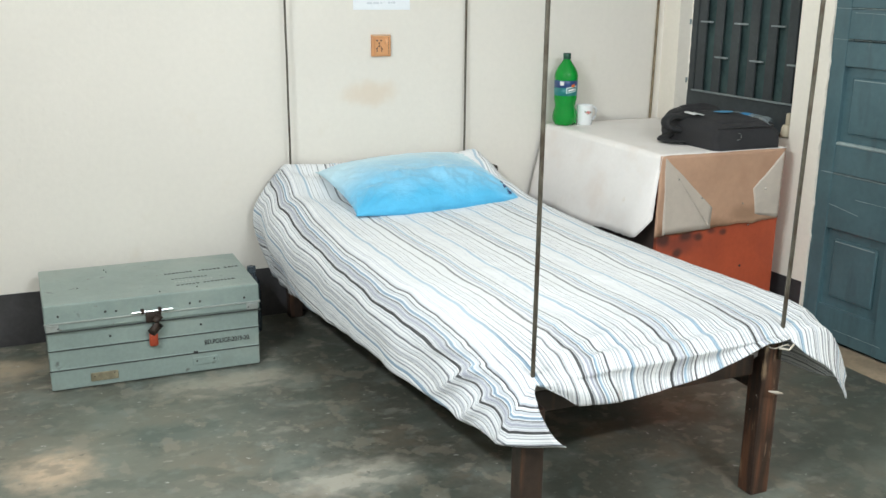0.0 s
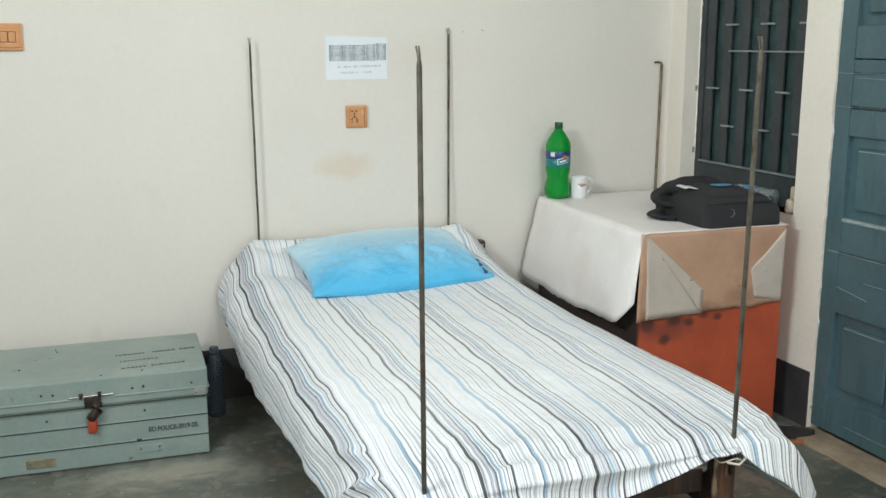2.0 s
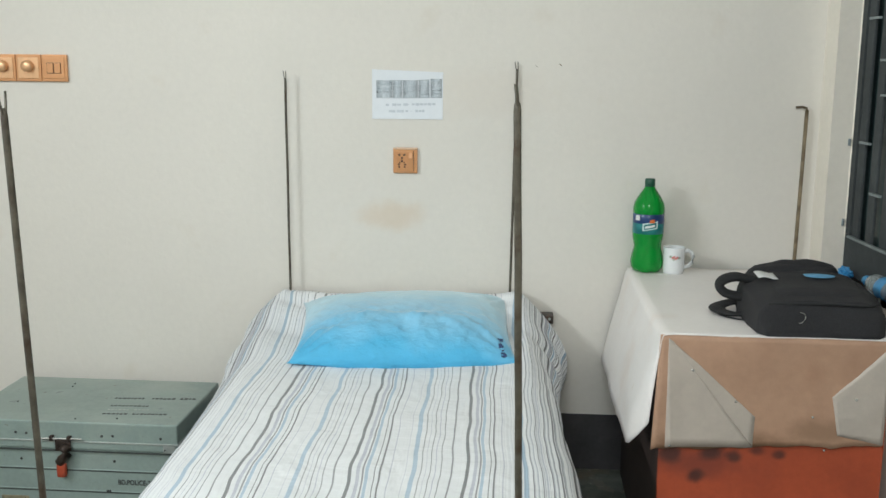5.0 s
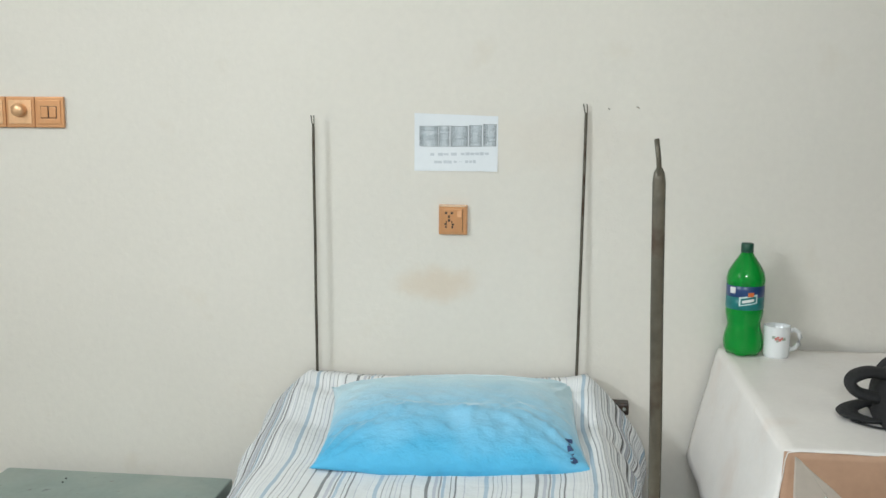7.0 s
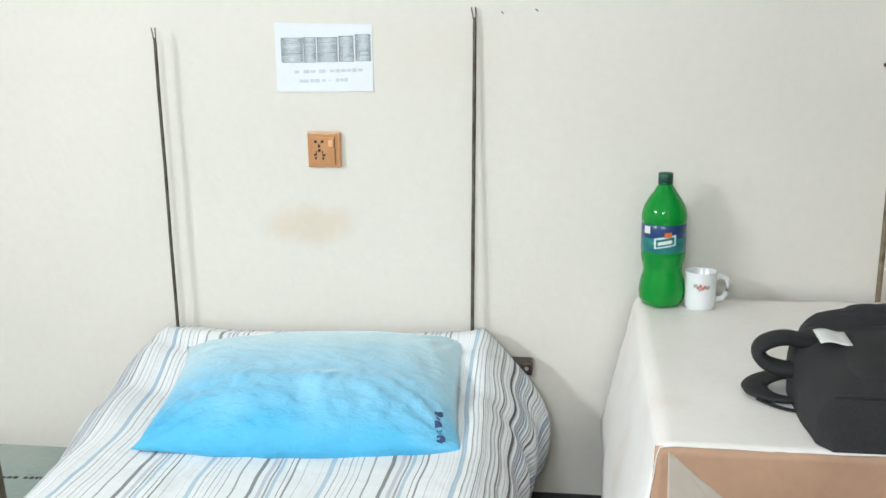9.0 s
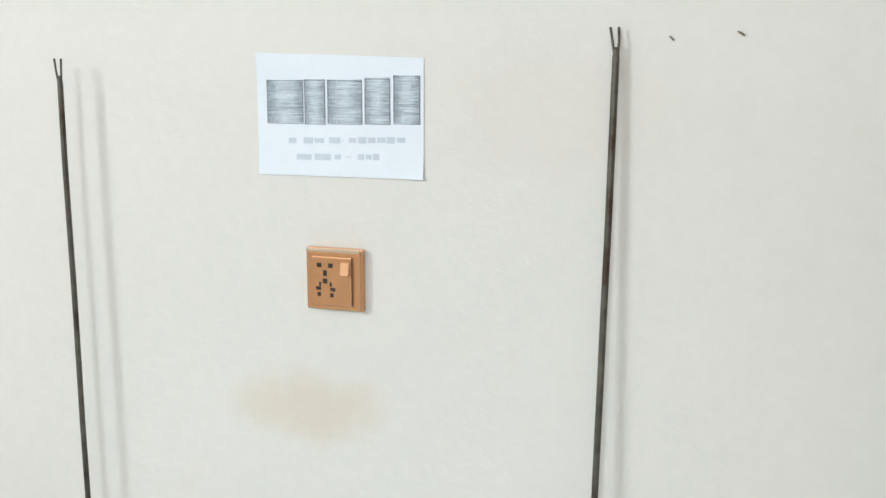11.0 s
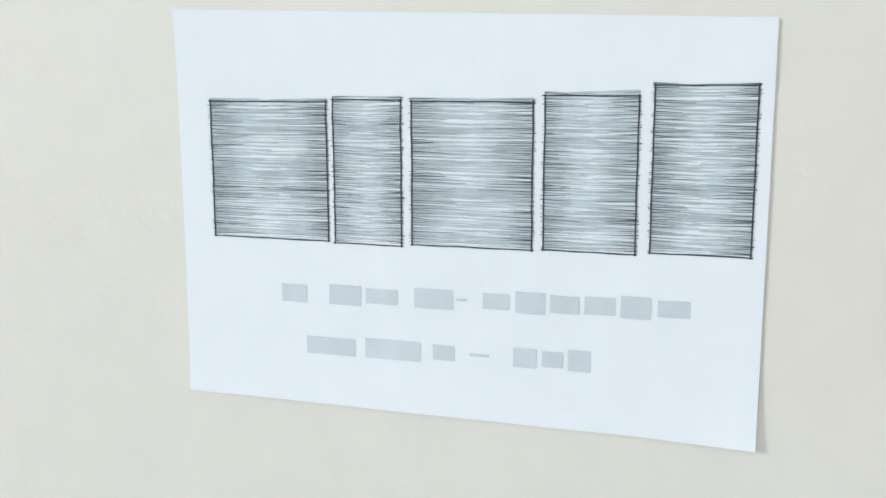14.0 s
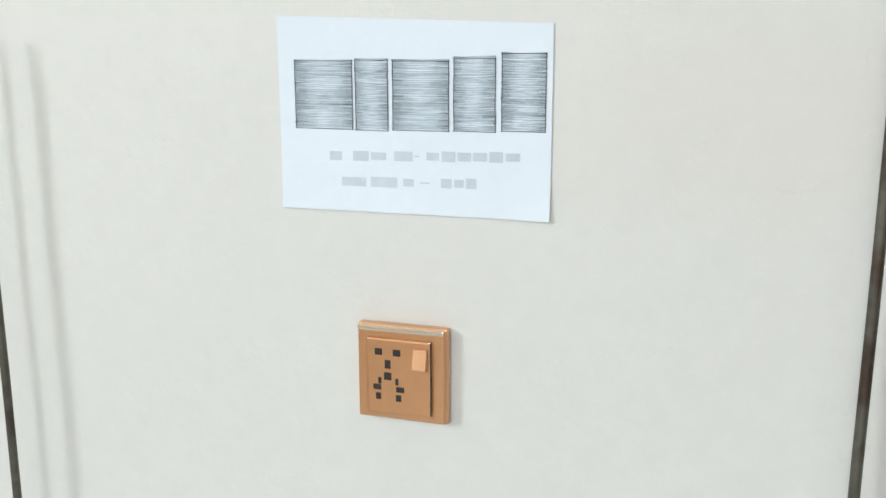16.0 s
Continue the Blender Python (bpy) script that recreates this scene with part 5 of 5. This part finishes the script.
wrapper = soft_slab((-0.016, -0.030, 0.0), (0.016, 0.030, 0.034), 2.2, 3, rough=0.012)
whole("plastic_wrapper", wrapper, pet_blue, "crumpled bright blue plastic wrapper on the sill", "wrapper", m=EAST @ pose(0.034, -0.240, W_LO + 0.001))
stub = thing("candle_stub", EAST @ pose(0.026, -0.795, W_LO), "beige candle stub on a wax foot on the sill", "candle")
part("foot", lathe(bmesh.new(), [(0.026, 0.0), (0.027, 0.006), (0.024, 0.040), (0.021, 0.047), (0.012, 0.050)], 18), beige, stub, "", True)
part("stick", lathe(bmesh.new(), [(0.010, 0.046), (0.0115, 0.049), (0.0105, 0.090), (0.008, 0.095), (0.002, 0.097)], 14), beige, stub, "", True)

# ---- loose iron rod in the corner ----
rod = thing("iron_rod", pose(1.322, -0.012, 0), "thin rusty iron rod with a hooked tip, leaning in the corner", "rod")
tubebm = tube(bmesh.new(), [(0, -0.004, 0.0), (0.0, -0.004, 0.7), (0.003, -0.006, 1.0), (0.006, -0.006, 1.285)], 0.0062, 10)
part("shaft", tubebm, pole_tan, rod, "", True)
part("hook", tube(bmesh.new(), [(0.006, -0.006, 1.283), (0.004, -0.006, 1.292), (-0.010, -0.007, 1.296), (-0.030, -0.008, 1.294)], 0.0040, 8), pole_tan, rod, "", True)


# ---- wall fittings ----
def plate_frame(name, m, label, category, w, h, group=""):
    th = thing(name, m, label, category, group)
    part("back_box", a_box((-w / 2, -0.010, -h / 2), (w / 2, 0.0, h / 2), 0.003), copper, th)
    part("rim", a_box((-w / 2 + 0.002, -0.0145, -h / 2 + 0.002), (w / 2 - 0.002, -0.0095, h / 2 - 0.002), 0.0022), copper, th)
    return th


sock = plate_frame("wall_socket", pose(-0.0045, 0, 1.0975), "copper-brown five-pin wall socket with a small switch", "socket", 0.084, 0.088)
part("top_ledge", a_box((-0.040, -0.0155, 0.0385), (0.040, -0.010, 0.0432), 0.0015), ledge_highlight, sock, "shiny top edge with its highlight painted pale")
part("face", a_box((-0.031, -0.0170, -0.036), (0.029, -0.0140, 0.033), 0.002), copper, sock)
for x, z, w, h in ((-0.0195, 0.0205, 0.007, 0.006), (-0.0025, 0.0205, 0.007, 0.006), (-0.011, 0.0095, 0.0055, 0.008), (-0.011, -0.0015, 0.007, 0.007), (-0.021, -0.012, 0.0075, 0.005), (0.0005, -0.013, 0.0075, 0.005), (-0.020, -0.0205, 0.005, 0.006), (-0.001, -0.021, 0.005, 0.006), (-0.0185, -0.006, 0.003, 0.006), (-0.0025, -0.006, 0.003, 0.006)):
    part("pin_hole", a_box((x - w / 2, -0.0176, z - h / 2), (x + w / 2, -0.0165, z + h / 2), 0.0004, 1), slot, sock)
bm = a_box((0.0135, -0.0225, 0.008), (0.0265, -0.0165, 0.0265), 0.0015)
for v in bm.verts:
    v.co.y += (v.co.z - 0.017) * 0.22
part("rocker", bm, copper_dull, sock, "small rocker switch")
part("seam_line", a_box((0.0285, -0.0174, -0.034), (0.0295, -0.0165, 0.033)), slot, sock)

panel = thing("switch_panel", pose(-1.186, 0, 1.400), "row of copper-brown switches and fan regulators", "switch panel")
UW = 0.0925
for i in range(4):
    x1 = -i * UW
    x0 = x1 - UW + 0.0015
    part("module", a_box((x0, -0.0125, -0.0465), (x1, 0.0, 0.0465), 0.003), copper, panel)
    part("face", a_box((x0 + 0.008, -0.0150, -0.036), (x1 - 0.008, -0.0120, 0.036), 0.002), copper_pale if i in (1, 2) else copper, panel)
    cx = (x0 + x1) / 2
    if i == 0:
        for dx in (-0.013, 0.013):
            part("rocker", a_box((cx + dx - 0.011, -0.0185, -0.017), (cx + dx + 0.011, -0.0145, 0.017), 0.002), copper, panel, "darker rocker switch")
            part("rocker_gap", a_box((cx + dx - 0.0125, -0.0154, -0.0185), (cx + dx + 0.0125, -0.0148, 0.0185)), slot, panel)
    elif i in (1, 2):
        bm = lathe(bmesh.new(), [(0.021, 0.0), (0.021, 0.006), (0.019, 0.018), (0.015, 0.022), (0.004, 0.023)], 28)
        for v in bm.verts:
            v.co = Vector((cx + v.co.x, -0.0145 - v.co.z, 0.006 + v.co.y))
        part("knob", bm, copper_pale, panel, "round fan regulator knob", True)
        for dx in (-0.016, 0.016):
            part("dial_bar", a_box((cx + dx - 0.003, -0.0156, -0.034), (cx + dx + 0.003, -0.0148, -0.012)), copper_pale, panel)
    else:
        for dx, z in ((-0.012, 0.012), (0.012, 0.012), (0.0, 0.0), (-0.012, -0.014), (0.012, -0.014)):
            part("pin_hole", a_box((cx + dx - 0.004, -0.0156, z - 0.004), (cx + dx + 0.004, -0.0148, z + 0.004)), slot, panel)

for x, z, s in ((0.517, 1.426, 0.7), (0.437, 1.421, 0.45)):
    nail = thing("nail", pose(x, 0, z), "small grey nail stub in the plaster", "nail", "nails in the wall")
    part("head", tube(bmesh.new(), [(-0.006 * s, -0.001, 0.002), (0.0, -0.006 * s, 0.0), (0.006 * s, -0.005 * s, -0.003)], [0.0009, 0.0020 * s, 0.0010], 8), pole_tan, nail, "", True)

# ---- drawing on the wall ----
sheet_p = thing("wall_drawing", pose(0.0015, 0, 1.3205), "white paper with five pen-hatched bars stuck on the wall", "drawing")
bm = bmesh.new()
PW, PH = 0.1215, 0.0825


def paper_lift(x, z):
    """How far the paper stands off the wall."""
    a, b = x / PW, z / PH
    return 0.0007 + 0.0006 * max(0, a) ** 4 + 0.0020 * max(0, a * -b) ** 5 + 0.0014 * max(0, -b) ** 5 + 0.0006 * wave(a * 3, b * 3, 2) + 0.0003 * wave(a * 9, b * 7, 3)


rows = []
for j in range(25):
    row = []
    for i in range(37):
        a, b = -1 + 2 * i / 36, -1 + 2 * j / 24
        lift = paper_lift(a * PW, b * PH)
        z = b * PH + ((0.0022 * (1 + a) / 2) * -b - 0.001 * a if b < 0 else (0.0028 - 0.0039 * (1 + a)) * b) + 0.0004 * wave(a * 4, b, 5)
        row.append(bm.verts.new((a * PW, -lift, z)))
    rows.append(row)
grid_faces(bm, rows)
pap = part("paper", bm, paper_mat, sheet_p, "plain white drawing paper")
md = pap.modifiers.new("thickness", "SOLIDIFY")
md.thickness, md.offset = 0.0003, 0


def on_paper(x0, x1, z0, z1, mt, name, label="", n=14, wob=0.0, proud=0.0007):
    bm = bmesh.new()
    rows = []
    for j in range(n + 1):
        row = []
        for i in range(n + 1):
            x = x0 + (x1 - x0) * i / n
            z = z0 + (z1 - z0) * j / n
            lift = paper_lift(x, z)
            edge = wob * wave(z * 120, x0 * 50) if i in (0, n) else 0
            row.append(bm.verts.new((x + edge, -lift - proud, z + (wob * wave(x * 90, z1 * 40) if j in (0, n) else 0))))
        rows.append(row)
    grid_faces(bm, rows)
    return part(name, bm, mt, sheet_p, label)


BARS = ((-0.1060, -0.0520, -0.0105, 0.0470), (-0.0495, -0.0195, -0.0110, 0.0480), (-0.0155, 0.0345, -0.0100, 0.0475), (0.0385, 0.0745, -0.0095, 0.0500), (0.0795, 0.1165, -0.0085, 0.0540))


def stroke(bm, a, b, proud):
    """One tapering pen stroke from a to b, each given as x, z and width."""
    rows = [[], []]
    for k in range(7):
        f = k / 6
        px, pz, w = (p + (q - p) * f for p, q in zip(a, b))
        for r, dz in enumerate((0, w)):
            rows[r].append(bm.verts.new((px, -paper_lift(px, pz) - proud, pz + dz)))
    grid_faces(bm, rows)


# dark strokes run in from both sides of each bar, over paler marker strokes
for shade, step, lo_w, hi_w, thick, proud, label in ((pen, 0.00095, 0.14, 0.52, 0.00030, 0.00055, "black pen strokes"), (pen_pale, 0.00075, 0.35, 0.80, 0.00055, 0.0004, "grey marker strokes"), (pen_wash, 0.0014, 0.45, 0.95, 0.0011, 0.0003, "pale grey-blue marker strokes")):
    bm = bmesh.new()
    for x0, x1, z0, z1 in BARS:
        z = z0
        while z < z1:
            z += step * rnd.uniform(0.6, 1.5)
            heavy = 0.5 + 0.5 * math.sin(z * 430 + x0 * 90) * math.sin(z * 170 + x0 * 300)
            for side in (0, 1):
                w = (x1 - x0) * rnd.uniform(lo_w, lo_w + (hi_w - lo_w) * (0.35 + 0.65 * heavy))
                t = thick * rnd.uniform(0.5, 1.3)
                sl = rnd.uniform(-0.0006, 0.0006)
                over = rnd.uniform(-0.0002, 0.0011) if shade is pen else 0
                if side == 0:
                    stroke(bm, (x0 - over, z, t), (x0 + w, z + sl, t * 0.3), proud)
                else:
                    stroke(bm, (x1 - w, z, t * 0.3), (x1 + over, z + sl, t), proud)
    tagged(part("hatching", bm, shade, sheet_p), label, kind="stuff")
for x0, x1, z0, z1 in BARS:
    for a, b in ((x0, x0 + 0.0006), (x1 - 0.0006, x1)):
        on_paper(a, b, z0 - 0.0006, z1 + 0.0006, pen, "pen_edge", wob=0.0003, proud=0.0006, n=10)
    for a in (z0, z1):
        on_paper(x0 - 0.0005, x1 + 0.0005, a - 0.00025, a + 0.00025, pen, "pen_edge", wob=0.0003, proud=0.0006, n=10)
SIGNS = (
    (-0.0320, (-0.0745, 0.0115), (-0.0525, 0.0145), (-0.0360, 0.0140), (-0.0145, 0.0165), (0.0035, -0.0045), (0.0145, 0.0110), (0.0280, 0.0120), (0.0420, 0.0115), (0.0555, 0.0120), (0.0695, 0.0115), (0.0835, 0.0120)),
    (-0.0545, (-0.0635, 0.0225), (-0.0365, 0.0245), (-0.0065, 0.0095), (0.0090, -0.0085), (0.0275, 0.0095), (0.0390, 0.0085), (0.0495, 0.0090)),
)
for z, *signs in SIGNS:
    for i, (a, w) in enumerate(signs):
        h = 0.0012 if w < 0 else 0.0076 + 0.0012 * math.sin(i * 2.3)
        m = z + 0.025 * (a + abs(w) / 2)
        on_paper(a, a + abs(w), m - h / 2, m + h / 2, script_pen, "written_bar", "faint pen-written bar", n=5, proud=0.0004, wob=0.0002)

# ---- on the floor by the cabinet ----
for x, y, a, dz in ((1.290, -1.008, 64, 0), (1.035, -0.962, 86, 0)):
    sl = thing("sandal", pose(x, y, 0, 0, 0, a), "black rubber sandal with an orange-brown strap", "sandal", "sandals by the cabinet")
    bm = bmesh.new()
    outline = []
    for k in range(28):
        t = k * math.tau / 28
        w = 0.043 + 0.006 * math.sin(t)
        outline.append((w * math.cos(t), 0.120 * math.sin(t)))
    lo_r = [bm.verts.new((px, py, 0.0)) for px, py in outline]
    hi_r = [bm.verts.new((px * 0.97, py * 0.98, 0.020 + 0.006 * (py < -0.03))) for px, py in outline]
    for k in range(28):
        bm.faces.new((lo_r[k], lo_r[(k + 1) % 28], hi_r[(k + 1) % 28], hi_r[k]))
    bm.faces.new(lo_r)
    bm.faces.new(hi_r)
    part("sole", bm, slipper_mat, sl)
    bm = bmesh.new()
    rows = []
    for r in range(5):
        y = 0.005 + 0.065 * r / 4
        rows.append([bm.verts.new((-0.045 * math.cos(q), y + 0.012 * math.sin(q), 0.012 + (0.030 - 0.006 * r / 4) * math.sin(q) ** 0.8)) for q in [math.pi * k / 12 for k in range(13)]])
    grid_faces(bm, rows)
    st = part("strap", bm, slipper_mat, sl, "", True)
    md = st.modifiers.new("thickness", "SOLIDIFY")
    md.thickness = 0.004
strip = thing("wooden_strip", pose(1.258, -1.072, 0, 0, 0, -22), "orange-brown strip of wood lying on the floor", "wood strip")
part("strip", a_box((-0.065, -0.010, 0.0), (0.065, 0.010, 0.012), 0.003), slipper_strap, strip)
